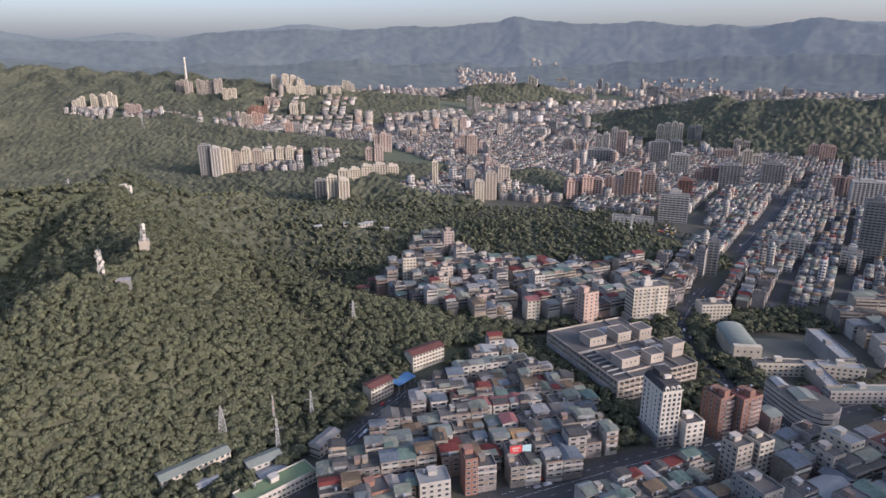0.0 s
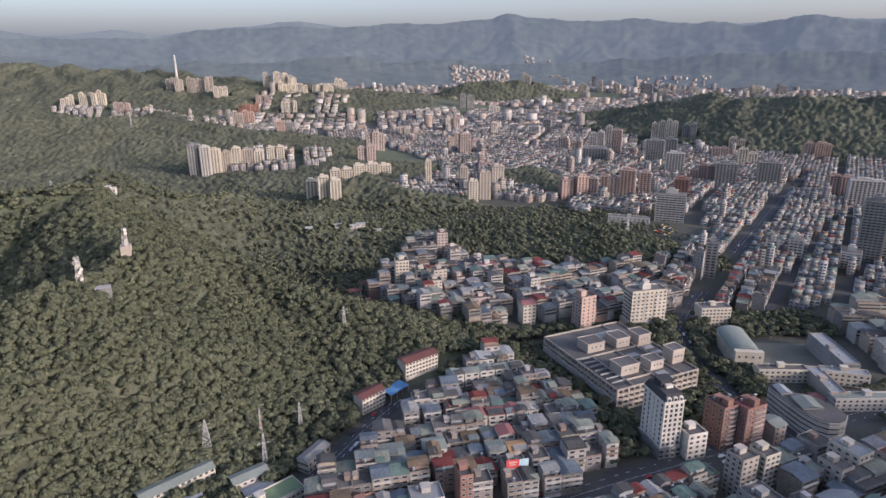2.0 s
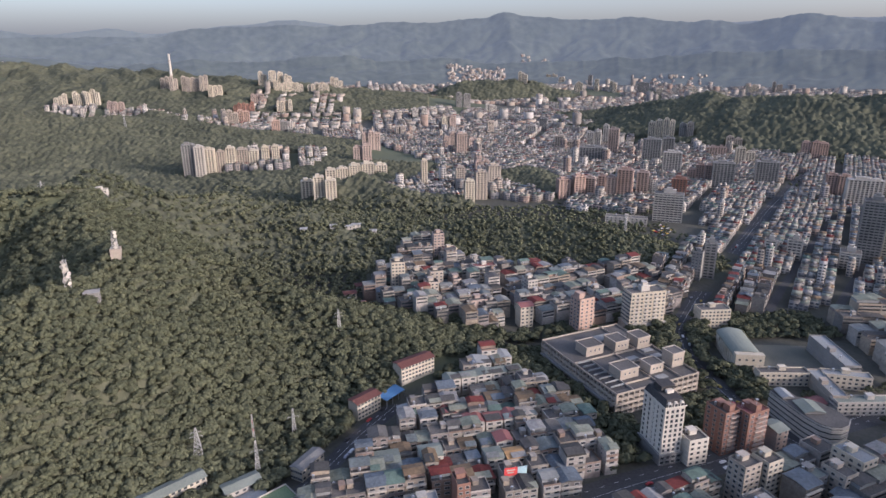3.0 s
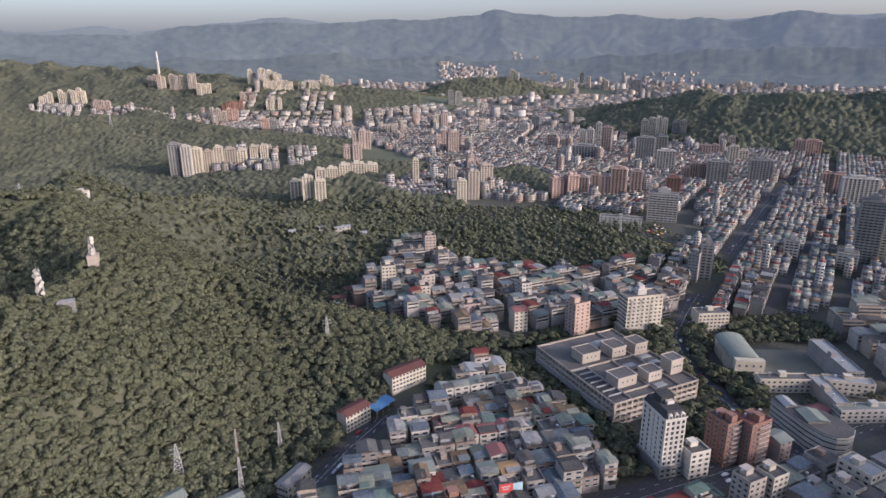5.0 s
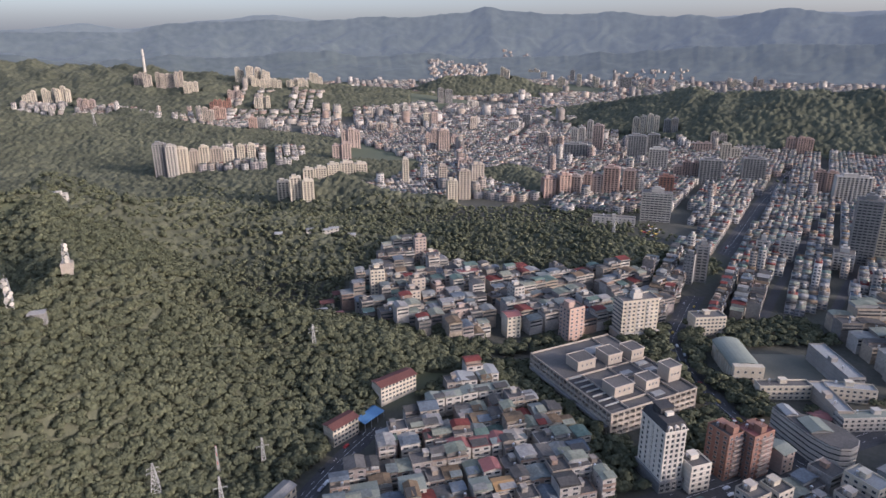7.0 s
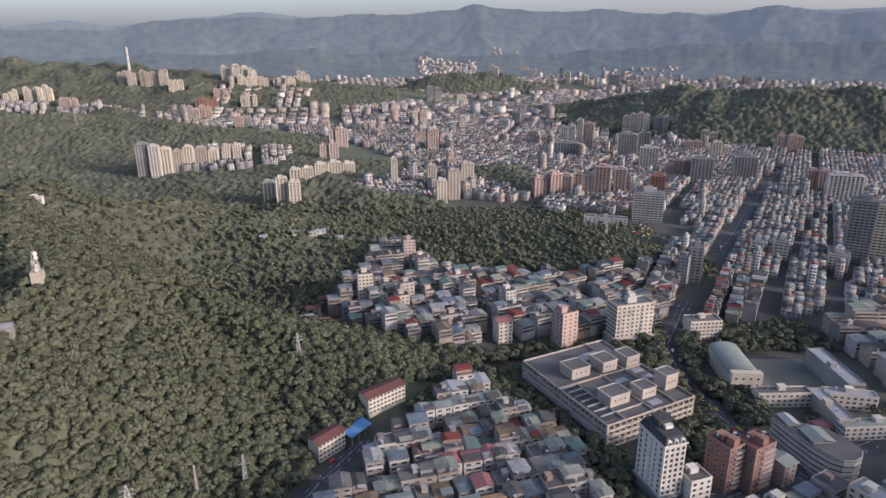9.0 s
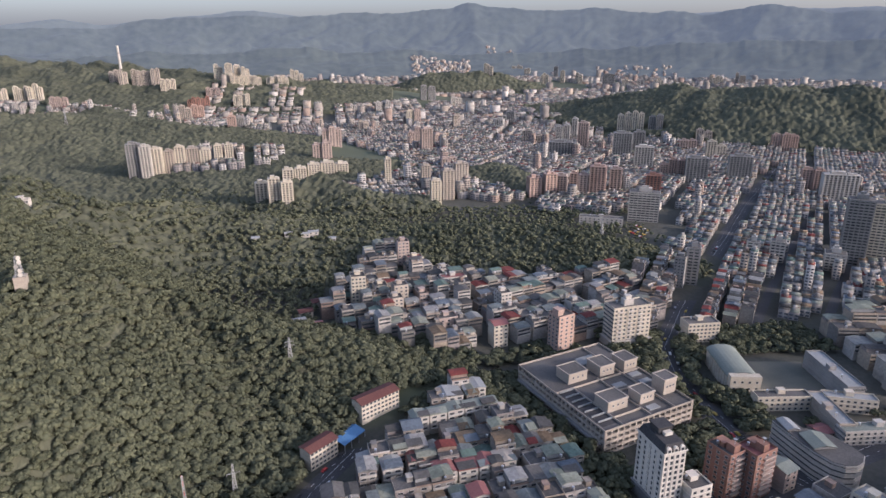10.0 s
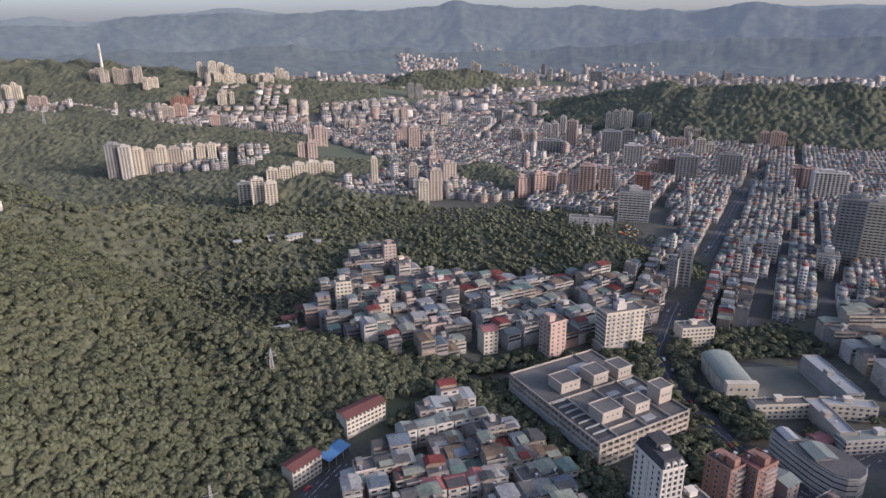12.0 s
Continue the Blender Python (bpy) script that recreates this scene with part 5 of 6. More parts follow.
one(-598, 2054, 10, 17, 15, 49, M_BROWN, "distant brown tiled tower", 3)
one(-580, 2058, 10, 17, 15, 45, M_BROWN, "distant brown tiled tower", 3)
one(-664, 2230, 10, 13, 11, 27, M_BRICK, "distant red-brown tiled tower", 2)
one(-651, 2229, 10, 13, 11, 35, M_BRICK, "distant red-brown tiled tower", 2)
one(-637, 2231, 10, 13, 11, 34, M_BRICK, "distant red-brown tiled tower", 2)
one(-624, 2237, 10, 13, 11, 28, M_BRICK, "distant red-brown tiled tower", 2)
one(-610, 2240, 10, 13, 11, 36, M_BRICK, "distant red-brown tiled tower", 2)
one(-633, 2345, 10, 15, 13, 31, M_PINK, "distant pinkish tiled tower", 3)
one(-617, 2348, 10, 15, 13, 28, M_PINK, "distant pinkish tiled tower", 3)
one(-602, 2346, 10, 15, 13, 28, M_PINK, "distant pinkish tiled tower", 3)
one(-523, 2254, 10, 13, 11, 35, M_CREAM, "distant cream tiled tower", 2)
one(-510, 2253, 10, 13, 11, 34, M_CREAM, "distant cream tiled tower", 2)
one(-497, 2263, 10, 13, 11, 34, M_CREAM, "distant cream tiled tower", 2)
one(-484, 2257, 10, 13, 11, 38, M_CREAM, "distant cream tiled tower", 2)
one(-1322, 2330, 10, 14, 12, 26, M_CREAM, "distant cream tiled tower", 2)
one(-1308, 2332, 10, 14, 12, 29, M_CREAM, "distant cream tiled tower", 2)
one(-1294, 2335, 10, 14, 12, 37, M_CREAM, "distant cream tiled tower", 2)
one(-1256, 2334, 10, 14, 12, 47, M_CREAM, "distant cream tiled tower", 2)
one(-1242, 2333, 10, 14, 12, 39, M_CREAM, "distant cream tiled tower", 2)
one(-1227, 2343, 10, 14, 12, 43, M_CREAM, "distant cream tiled tower", 2)
one(-1206, 2323, 10, 14, 12, 47, M_CREAM, "distant cream tiled tower", 2)
one(-1192, 2333, 10, 14, 12, 51, M_CREAM, "distant cream tiled tower", 2)
one(-1177, 2332, 10, 14, 12, 40, M_CREAM, "distant cream tiled tower", 2)
one(-945, 1943, 10, 14, 12, 30, M_PINK, "distant pinkish tiled tower", 3)
one(-930, 1942, 10, 14, 12, 31, M_PINK, "distant pinkish tiled tower", 3)
one(-915, 1949, 10, 14, 12, 29, M_PINK, "distant pinkish tiled tower", 3)
one(-996, 2466, 10, 15, 12, 40, M_BEIGE, "distant beige tiled tower", 3)
one(-980, 2469, 10, 15, 12, 44, M_BEIGE, "distant beige tiled tower", 3)
one(-951, 2434, 10, 13, 11, 48, M_BEIGE, "distant beige tiled tower", 2)
one(-937, 2437, 10, 13, 11, 39, M_BEIGE, "distant beige tiled tower", 2)
one(-910, 2444, 10, 15, 13, 51, M_BEIGE, "distant beige tiled tower", 3)
one(-894, 2443, 10, 15, 13, 49, M_BEIGE, "distant beige tiled tower", 3)
one(-877, 2450, 10, 15, 12, 48, M_BEIGE, "distant beige tiled tower", 3)
one(-862, 2448, 10, 15, 12, 43, M_BEIGE, "distant beige tiled tower", 3)
one(-842, 2437, 10, 13, 11, 51, M_BEIGE, "distant beige tiled tower", 2)
one(-828, 2443, 10, 13, 11, 51, M_BEIGE, "distant beige tiled tower", 2)
one(-793, 2380, 10, 15, 12, 40, M_CREAM, "distant cream tiled tower", 3)
one(-778, 2387, 10, 15, 12, 36, M_CREAM, "distant cream tiled tower", 3)
one(-763, 2393, 10, 15, 12, 34, M_CREAM, "distant cream tiled tower", 3)
one(-648, 2527, 10, 16, 13, 54, M_CREAM, "distant cream tiled tower", 3)
one(-632, 2525, 10, 16, 13, 41, M_CREAM, "distant cream tiled tower", 3)
one(-599, 2510, 10, 25, 18, 60, M_CREAM, "distant cream tiled tower", 5)
one(-578, 2548, 10, 22, 18, 57, M_CREAM, "distant cream tiled tower", 4)
one(-553, 2534, 10, 14, 12, 52, M_CREAM, "distant cream tiled tower", 3)
one(-539, 2537, 10, 14, 12, 43, M_CREAM, "distant cream tiled tower", 3)
one(-583, 2488, 10, 15, 12, 32, M_CREAM, "distant cream tiled tower", 3)
one(-568, 2491, 10, 15, 12, 26, M_CREAM, "distant cream tiled tower", 3)
one(-552, 2494, 10, 15, 12, 31, M_CREAM, "distant cream tiled tower", 3)
one(-537, 2507, 10, 14, 12, 30, M_CREAM, "distant cream tiled tower", 3)
one(-522, 2513, 10, 14, 12, 29, M_CREAM, "distant cream tiled tower", 3)
one(-508, 2512, 10, 14, 12, 31, M_CREAM, "distant cream tiled tower", 3)
one(-493, 2514, 10, 14, 12, 27, M_CREAM, "distant cream tiled tower", 3)
one(-463, 2525, 10, 13, 11, 22, M_CREAM, "distant cream tiled tower", 2)
one(-449, 2519, 10, 13, 11, 25, M_CREAM, "distant cream tiled tower", 2)
one(-436, 2529, 10, 13, 11, 23, M_CREAM, "distant cream tiled tower", 2)
one(-419, 2518, 10, 12, 11, 26, M_CREAM, "distant cream tiled tower", 2)
one(-406, 2520, 10, 12, 11, 28, M_CREAM, "distant cream tiled tower", 2)
one(-394, 2519, 10, 12, 11, 23, M_CREAM, "distant cream tiled tower", 2)
one(-393, 2645, 10, 16, 14, 35, M_CREAM, "distant cream tiled tower", 3)
one(-376, 2644, 10, 16, 14, 36, M_CREAM, "distant cream tiled tower", 3)
one(-359, 2644, 10, 16, 14, 29, M_CREAM, "distant cream tiled tower", 3)
one(-430, 1806, 10, 21, 18, 34, M_BROWN, "distant brown tiled tower", 4)
one(-410, 1818, 10, 20, 17, 32, M_GREY, "distant grey concrete tower", 4)
one(-144, 1272, 10, 17, 15, 30, M_PINK, "pinkish tiled tower", 3)
one(-126, 1271, 10, 17, 15, 35, M_PINK, "pinkish tiled tower", 3)
one(-148, 1457, 10, 13, 11, 32, M_PINK, "pinkish tiled tower", 2)
one(-134, 1456, 10, 13, 11, 39, M_PINK, "pinkish tiled tower", 2)
one(-121, 1458, 10, 13, 11, 37, M_PINK, "pinkish tiled tower", 2)
one(-89, 1776, 10, 13, 11, 29, M_BEIGE, "distant beige tiled tower", 2)
one(-76, 1774, 10, 13, 11, 27, M_BEIGE, "distant beige tiled tower", 2)
one(-53, 2199, 8, 15, 13, 39, M_WHITE, "distant white rendered tower", 3)
one(-38, 2209, 8, 15, 13, 36, M_WHITE, "distant white rendered tower", 3)
one(-22, 2203, 8, 15, 13, 42, M_WHITE, "distant white rendered tower", 3)
one(-140, 2234, 10, 13, 11, 23, M_WHITE, "distant white rendered tower", 2)
one(-127, 2236, 10, 13, 11, 19, M_WHITE, "distant white rendered tower", 2)
one(-114, 2235, 10, 13, 11, 21, M_WHITE, "distant white rendered tower", 2)
one(-101, 2241, 10, 13, 11, 24, M_WHITE, "distant white rendered tower", 2)
one(-11, 1098, 8, 10, 11, 46, M_CREAM, "cream tiled tower", 2)
one(43, 1874, 8, 20, 17, 44, M_CREAM, "distant cream tiled tower", 4)
one(64, 1871, 8, 18, 15, 47, M_PINK, "distant pinkish tiled tower", 3)
one(38, 1537, 8, 14, 12, 32, M_PINK, "pinkish tiled tower", 3)
one(53, 1540, 8, 14, 12, 41, M_PINK, "pinkish tiled tower", 3)
one(-191, 985, 10, 18, 15, 31, M_CREAM, "cream tiled tower", 3)
one(-169, 964, 10, 16, 14, 35, M_CREAM, "cream tiled tower", 3)
one(-150, 957, 10, 16, 14, 29, M_CREAM, "cream tiled tower", 3)
one(-175, 1119, 10, 18, 15, 21, M_CREAM, "cream tiled block", 3)
one(-156, 1129, 10, 19, 16, 21, M_CREAM, "cream tiled block", 4)
one(-136, 1145, 10, 20, 17, 23, M_CREAM, "cream tiled block", 4)
one(-114, 1156, 10, 22, 18, 23, M_CREAM, "cream tiled block", 4)
one(-91, 1167, 10, 21, 18, 19, M_CREAM, "cream tiled block", 4)
one(50, 1086, 8, 14, 12, 40, M_BEIGE, "beige tiled tower", 3)
one(60, 984, 8, 15, 12, 34, M_CREAM, "cream tiled tower", 3)
one(81, 1024, 8, 18, 15, 45, M_BEIGE, "beige tiled tower", 3)
one(108, 1091, 8, 21, 17, 43, M_BEIGE, "beige tiled tower", 4)
one(92, 1231, 8, 13, 11, 23, M_PINK, "pinkish tiled tower", 2)
one(106, 1233, 8, 13, 11, 25, M_PINK, "pinkish tiled tower", 2)
one(68, 1421, 8, 23, 18, 54, M_PINK, "pinkish tiled tower", 4)
one(101, 1544, 8, 20, 17, 26, M_PINK, "pinkish tiled tower", 4)
one(569, 1648, -22, 16, 14, 39, M_CREAM, "distant cream tiled tower", 3)
one(583, 1636, -22, 15, 13, 43, M_CREAM, "distant cream tiled tower", 3)
one(596, 1624, -22, 13, 11, 46, M_CREAM, "distant cream tiled tower", 2)
one(608, 1614, -22, 13, 11, 41, M_CREAM, "distant cream tiled tower", 2)
one(631, 1602, -22, 16, 14, 29, M_GREY, "distant grey concrete tower", 3)
one(644, 1588, -22, 15, 14, 32, M_GREY, "distant grey concrete tower", 3)
one(464, 1336, -22, 37, 18, 52, M_GREY, "dark grey banded tower", 7)
one(511, 1370, -22, 24, 18, 49, M_GREY, "grey concrete tower", 4)
one(464, 1218, -22, 34, 18, 43, M_WHITE, "white rendered block", 6)
one(411, 1436, -22, 22, 18, 61, M_PINK, "pinkish tiled tower", 4)
one(434, 1585, -22, 13, 12, 52, M_WHITE, "white rendered tower", 2)
one(385, 1540, -22, 15, 13, 40, M_WHITE, "white rendered tower", 3)
one(402, 1537, -22, 14, 13, 43, M_WHITE, "white rendered tower", 3)
one(348, 1372, -22, 53, 18, 30, M_GREY, "grey concrete block", 8)
one(309, 1527, -22, 22, 18, 34, M_BEIGE, "beige tiled tower", 4)
one(335, 1524, -22, 19, 17, 22, M_BEIGE, "beige tiled block", 3)
one(513, 1106, -22, 36, 18, 42, M_GREY, "grey concrete block", 6)
one(591, 1109, -22, 37, 18, 43, M_GREY, "dark grey banded office block", 7)
one(651, 1018, -22, 16, 12, 37, M_BROWN, "brown tiled tower", 3)
one(665, 1008, -22, 16, 12, 37, M_BROWN, "brown tiled tower", 3)
one(660, 953, -22, 47, 18, 42, M_WHITE, "white rendered block", 8)
one(236, 1009, 8, 18, 15, 37, M_BROWN, "brown tiled tower", 3)
one(256, 1012, -22, 16, 14, 35, M_PINK, "pinkish tiled tower", 3)
one(277, 1022, -22, 12, 11, 37, M_BROWN, "brown tiled tower", 2)
one(292, 1020, -22, 14, 12, 35, M_PINK, "pinkish tiled tower", 2)
one(312, 1013, -22, 24, 18, 49, M_BROWN, "brown tiled tower", 4)
one(343, 1021, -22, 18, 16, 43, M_PINK, "pinkish tiled tower", 3)
one(396, 1003, -22, 22, 18, 36, M_BRICK, "red-brown tiled tower", 4)
one(213, 1014, 8, 19, 16, 29, M_BROWN, "brown tiled tower", 3)
one(471, 1140, -22, 14, 11, 25, M_BROWN, "brown tiled tower", 3)
one(484, 1135, -22, 14, 11, 34, M_BROWN, "brown tiled tower", 3)
one(497, 1126, -22, 14, 11, 34, M_BROWN, "brown tiled tower", 3)
one(335, 882, -22, 39, 18, 40, M_WHITE, "white rendered block", 7)
one(624, 1401, -22, 18, 14, 25, M_PINK, "pinkish tiled tower", 3)
one(641, 1398, -22, 18, 14, 25, M_PINK, "pinkish tiled tower", 3)
one(647, 1324, -22, 18, 15, 34, M_CREAM, "cream tiled tower", 3)
one(664, 1317, -22, 18, 15, 26, M_CREAM, "cream tiled tower", 3)
one(696, 1481, -22, 16, 13, 21, M_BEIGE, "beige tiled block", 3)
one(711, 1471, -22, 16, 13, 17, M_BEIGE, "beige tiled block", 3)
one(813, 1374, -22, 17, 13, 30, M_BROWN, "brown tiled tower", 3)
one(829, 1363, -22, 17, 13, 33, M_BROWN, "brown tiled tower", 3)
one(844, 1361, -22, 17, 13, 29, M_BROWN, "brown tiled tower", 3)
one(707, 3941, -22, 14, 11, 58, M_CREAM, "distant cream tiled tower", 3)
one(721, 3940, -22, 14, 11, 56, M_CREAM, "distant cream tiled tower", 3)
one(741, 3937, -22, 15, 12, 64, M_CREAM, "distant cream tiled tower", 3)
one(755, 3932, -22, 15, 12, 58, M_CREAM, "distant cream tiled tower", 3)
one(769, 3863, -22, 17, 13, 48, M_CREAM, "distant cream tiled tower", 3)
one(785, 3861, -22, 17, 13, 50, M_CREAM, "distant cream tiled tower", 3)
one(914, 3725, -22, 23, 18, 67, M_GREY, "distant grey concrete tower", 4)
one(889, 3476, -22, 21, 18, 61, M_CREAM, "distant cream tiled tower", 4)
one(1028, 3138, -22, 55, 18, 66, M_GREY, "distant grey concrete block", 8)
one(418, 3046, -22, 14, 11, 39, M_CREAM, "distant cream tiled tower", 2)
one(430, 3044, -22, 14, 11, 36, M_CREAM, "distant cream tiled tower", 2)
one(443, 3035, -22, 14, 11, 36, M_CREAM, "distant cream tiled tower", 2)
one(767, 3416, -22, 14, 11, 44, M_CREAM, "distant cream tiled tower", 2)
one(780, 3419, -22, 14, 11, 53, M_CREAM, "distant cream tiled tower", 2)
one(792, 3410, -22, 14, 11, 46, M_CREAM, "distant cream tiled tower", 2)
one(1686, 3177, -22, 14, 11, 58, M_BEIGE, "distant beige tiled tower", 3)
one(1700, 3163, -22, 14, 11, 44, M_BEIGE, "distant beige tiled tower", 3)
one(1713, 3162, -22, 14, 11, 45, M_BEIGE, "distant beige tiled tower", 3)
one(1562, 3193, -22, 14, 11, 45, M_CREAM, "distant cream tiled tower", 3)
one(1575, 3184, -22, 14, 11, 36, M_CREAM, "distant cream tiled tower", 3)
one(1595, 3192, -22, 16, 13, 45, M_CREAM, "distant cream tiled tower", 3)
one(1610, 3186, -22, 16, 13, 40, M_CREAM, "distant cream tiled tower", 3)
one(212, 2415, 8, 13, 11, 33, M_WHITE, "distant white rendered tower", 2)
one(226, 2413, 8, 13, 11, 31, M_WHITE, "distant white rendered tower", 2)
one(239, 2419, 8, 13, 11, 28, M_WHITE, "distant white rendered tower", 2)
one(167, 1798, 8, 18, 15, 39, M_BEIGE, "distant beige tiled tower", 3)
one(111, 2532, 8, 21, 17, 53, M_GREY, "distant grey concrete tower", 4)
one(142, 2545, 8, 27, 18, 50, M_GREY, "distant grey concrete tower", 5)
one(947, 3401, -22, 16, 13, 54, M_CREAM, "distant cream tiled tower", 3)
one(962, 3386, -22, 16, 13, 45, M_CREAM, "distant cream tiled tower", 3)
one(1122, 3199, -22, 15, 12, 30, M_CREAM, "distant cream tiled tower", 3)
one(1136, 3193, -22, 15, 12, 33, M_CREAM, "distant cream tiled tower", 3)
one(1208, 3221, -22, 17, 14, 33, M_WHITE, "distant white rendered tower", 3)
one(1224, 3214, -22, 17, 14, 33, M_WHITE, "distant white rendered tower", 3)
one(1275, 3171, -22, 13, 11, 30, M_CREAM, "distant cream tiled tower", 2)
one(1287, 3163, -22, 13, 11, 42, M_CREAM, "distant cream tiled tower", 2)
one(1299, 3158, -22, 13, 11, 31, M_CREAM, "distant cream tiled tower", 2)
one(287, 1812, -22, 24, 18, 26, M_WHITE, "distant white rendered block", 4)
one(337, 1912, -22, 22, 18, 34, M_GREY, "distant grey concrete tower", 4)
one(397, 718, -33, 13, 11, 21, M_WHITE, "white rendered tower", 2)
one(420, 709, -33, 15, 13, 24, M_WHITE, "white rendered tower", 3)
one(292, 644, -22, 12, 11, 38, M_GREY, "grey concrete tower", 2)
one(465, 678, -33, 20, 18, 19, M_WHITE, "white rendered block", 4)
one(497, 697, -33, 24, 20, 72, M_GREY, "green-grey balcony tower", 5)
one(526, 690, -33, 30, 20, 68, M_CREAM, "tall cream balcony tower", 6)

# ---- single houses of the triangular quarter ----
for x, y, w, d, roof, words in ((26, 367, 12, 11, M_REDTIN, "white row house with a red tin roof"), (38, 369, 11, 11, M_REDTIN, "white row house with a red tin roof"), (49, 371, 10, 11, M_REDTIN, "white row house with a red tin roof"), (60, 374, 11, 11, M_BEIGE, "row house with a beige roof terrace"),
                           (-3, 373, 11, 12, M_GREYTIN, "white four-storey house with a pale tin roof"), (-16, 377, 11, 12, M_GREYTIN, "white four-storey house with a pale tin roof"), (10, 378, 9, 12, M_REDTIN, "white house with a red tin roof"), (35, 440, 15, 13, M_GREYTIN, "white house with a broad pale tin roof"), (51, 449, 15, 13, M_GREYTIN, "white house with a broad pale tin roof"),
                           (47, 331, 11, 10, M_ORANGETIN, "house with an ochre tin roof"), (35, 331, 10, 11, M_GREENTIN, "house with a pale green tin roof"), (-26, 329, 15, 12, M_GREENTIN, "house with a pale green tin roof"), (42, 347, 10, 10, M_REDTIN, "house with a red tin roof"), (-1, 334, 13, 12, M_GREENTIN, "house with a pale green tin roof")):
    house(x, y, 12, w, d, 4, "gable", M_WHITE, roof, 2, label=words, group="low houses of the triangular quarter")
    keep(x, y, 7.5)
for k in range(5):
    house(14 + 11.2 * k, 418 + 3.2 * k, 16, 11, 9, 4, "gable", M_WHITE, M_GREENTIN, 2, label="long row house with a grey-green tin roof", group="low houses of the triangular quarter")
    keep(14 + 11.2 * k, 418 + 3.2 * k, 7.5)

# ---- quarters of houses ----
room = lambda x, y: not bool(clear(x, y))
quarter([(-72, 294), (-54, 264), (104, 320), (107, 338), (100, 384), (73, 432), (50, 460), (26, 445)], 12, 12, 4.5, (7.5, 12.5), (3, 4, 4, 5), 3, 2, room, "low houses of the triangular quarter")
quarter([(62, 262), (158, 262), (150, 308), (118, 300), (72, 280)], GRID, 11, 5, (7, 11), (4, 4, 5), 12, 2, room, "houses south of the avenue")
quarter([(186, 262), (345, 262), (345, 380), (250, 342), (190, 322)], GRID, 14, 6, (10, 15), (4, 5, 5, 6), 17, 1, room, "blocks south of the avenue")
quarter([(-66, 588), (-5, 522), (30, 505), (75, 532), (62, 650), (-5, 752), (-40, 690)], 16, 13, 5, (9, 13), (3, 4, 5, 5, 6, 7), 5, 1, room, "houses of the quarter below the wood")
quarter([(78, 545), (140, 532), (215, 545), (255, 610), (225, 652), (165, 664), (66, 676)], 22, 13, 5, (9, 14), (3, 3, 4, 5, 5), 6, 1, room, "houses of the quarter below the wood")
quarter([(232, 548), (296, 548), (352, 622), (372, 650), (306, 650), (262, 590)], 56, 11.5, 5, (7, 10), (3, 4, 4, 5), 9, 1, room, "row houses of the street grid")
quarter([(346, 432), (470, 432), (500, 560), (440, 566), (350, 530)], -6, 15, 6, (14, 20), (4, 5, 5, 7), 31, 1, room, "blocks beside the sports ground")
quarter([(212, 545), (298, 672), (280, 690), (230, 650), (205, 560)], 57, 12, 5, (8, 12), (3, 4, 4, 5), 37, 1, room, "row houses of the street grid")

# ---- far city ----
VALLEY = lambda y: np.where(y < 1190, -90, np.where(y < 1500, -0.2 * y - 20, -0.3 * y))  # edge of the valley town
far_city("far_houses", city_spots(560, 1000, -34, 8.4, 13, (8.2, 8.8), (7, 10), 14, lambda x, y, r: (r < 5) & (x > 300) & ((y > 655) | (x > 318 + (y - 545) * 0.76)) & off_line(x, y, [(-100, 240), (345, 380)], 20) & (np.hypot(x - 318, y - 825) > 55) & (x > 0.62 * y - 160) & ((y > 566) | (x < 350)), 0.03, 5000), "dense low grey row houses on a street grid")
far_city("far_houses", city_spots(920, 1560, -33, 15, 13, (13.5, 15.2), (9, 12.5), 7, lambda x, y, r: (r < 5) & (x > np.where(y < 1000, 205, 120))), "dense low grey town houses on a street grid")
far_city("far_houses", city_spots(1010, 1900, 10, 16, 14, (12, 16.2), (8, 12), 5, lambda x, y, r: (r < 7) & (x <= 120) & (x > VALLEY(y)), 0.05, 5000), "dense low town houses in the valley")
far_city("far_houses", city_spots(1560, 2500, -18, 22, 18, (17, 22), (8, 13), 4, lambda x, y, r: (r < 7) & (x > 120)), "distant grey and white town houses", False)
far_city("far_houses", city_spots(1900, 3900, 6, 34, 27, (22, 33), (9, 16), 3, lambda x, y, r: (r < 16) & (x <= 0.16 * y + 500) & (x > -0.3 * y) & (np.sin(x * 0.006) * np.sin(y * 0.004 + 1) > -0.45), 0.06), "hazy distant town houses", False)
far_city("far_houses", city_spots(2500, 3900, -12, 34, 30, (22, 33), (10, 18), 3, lambda x, y, r: (r < 10) & (x > 0.16 * y + 480) & (x < 0.88 * y), 0.08), "hazy distant town houses", False)
villas = lambda x, y: (x > -1130) & (x < -430) & (y > 1720 - (x + 430) * 0.28) & (y < 2080) & (np.sin(x * 0.017 + 2) * np.sin(y * 0.013) > -0.35)
far_city("far_houses", city_spots(1690, 2090, 20, 21, 17, (11, 18), (8, 15), 3, lambda x, y, r: (r > 4) & villas(x, y)), "white hillside villas and terraces")
far_city("far_houses", city_spots(1200, 1340, 12, 15, 14, (11, 15), (9, 16), 4, lambda x, y, r: (x > -400) & (x < -215) & (y > 1195), 0.05), "pale terraces beside the hillside estate")
far_city("far_houses", city_spots(2250, 2480, 5, 30, 24, (16, 28), (9, 18), 3, lambda x, y, r: (r > 6) & (x > -640) & (x < -330) & (np.sin(x * 0.03) > -0.3)), "pale terraces below the distant estates", False)
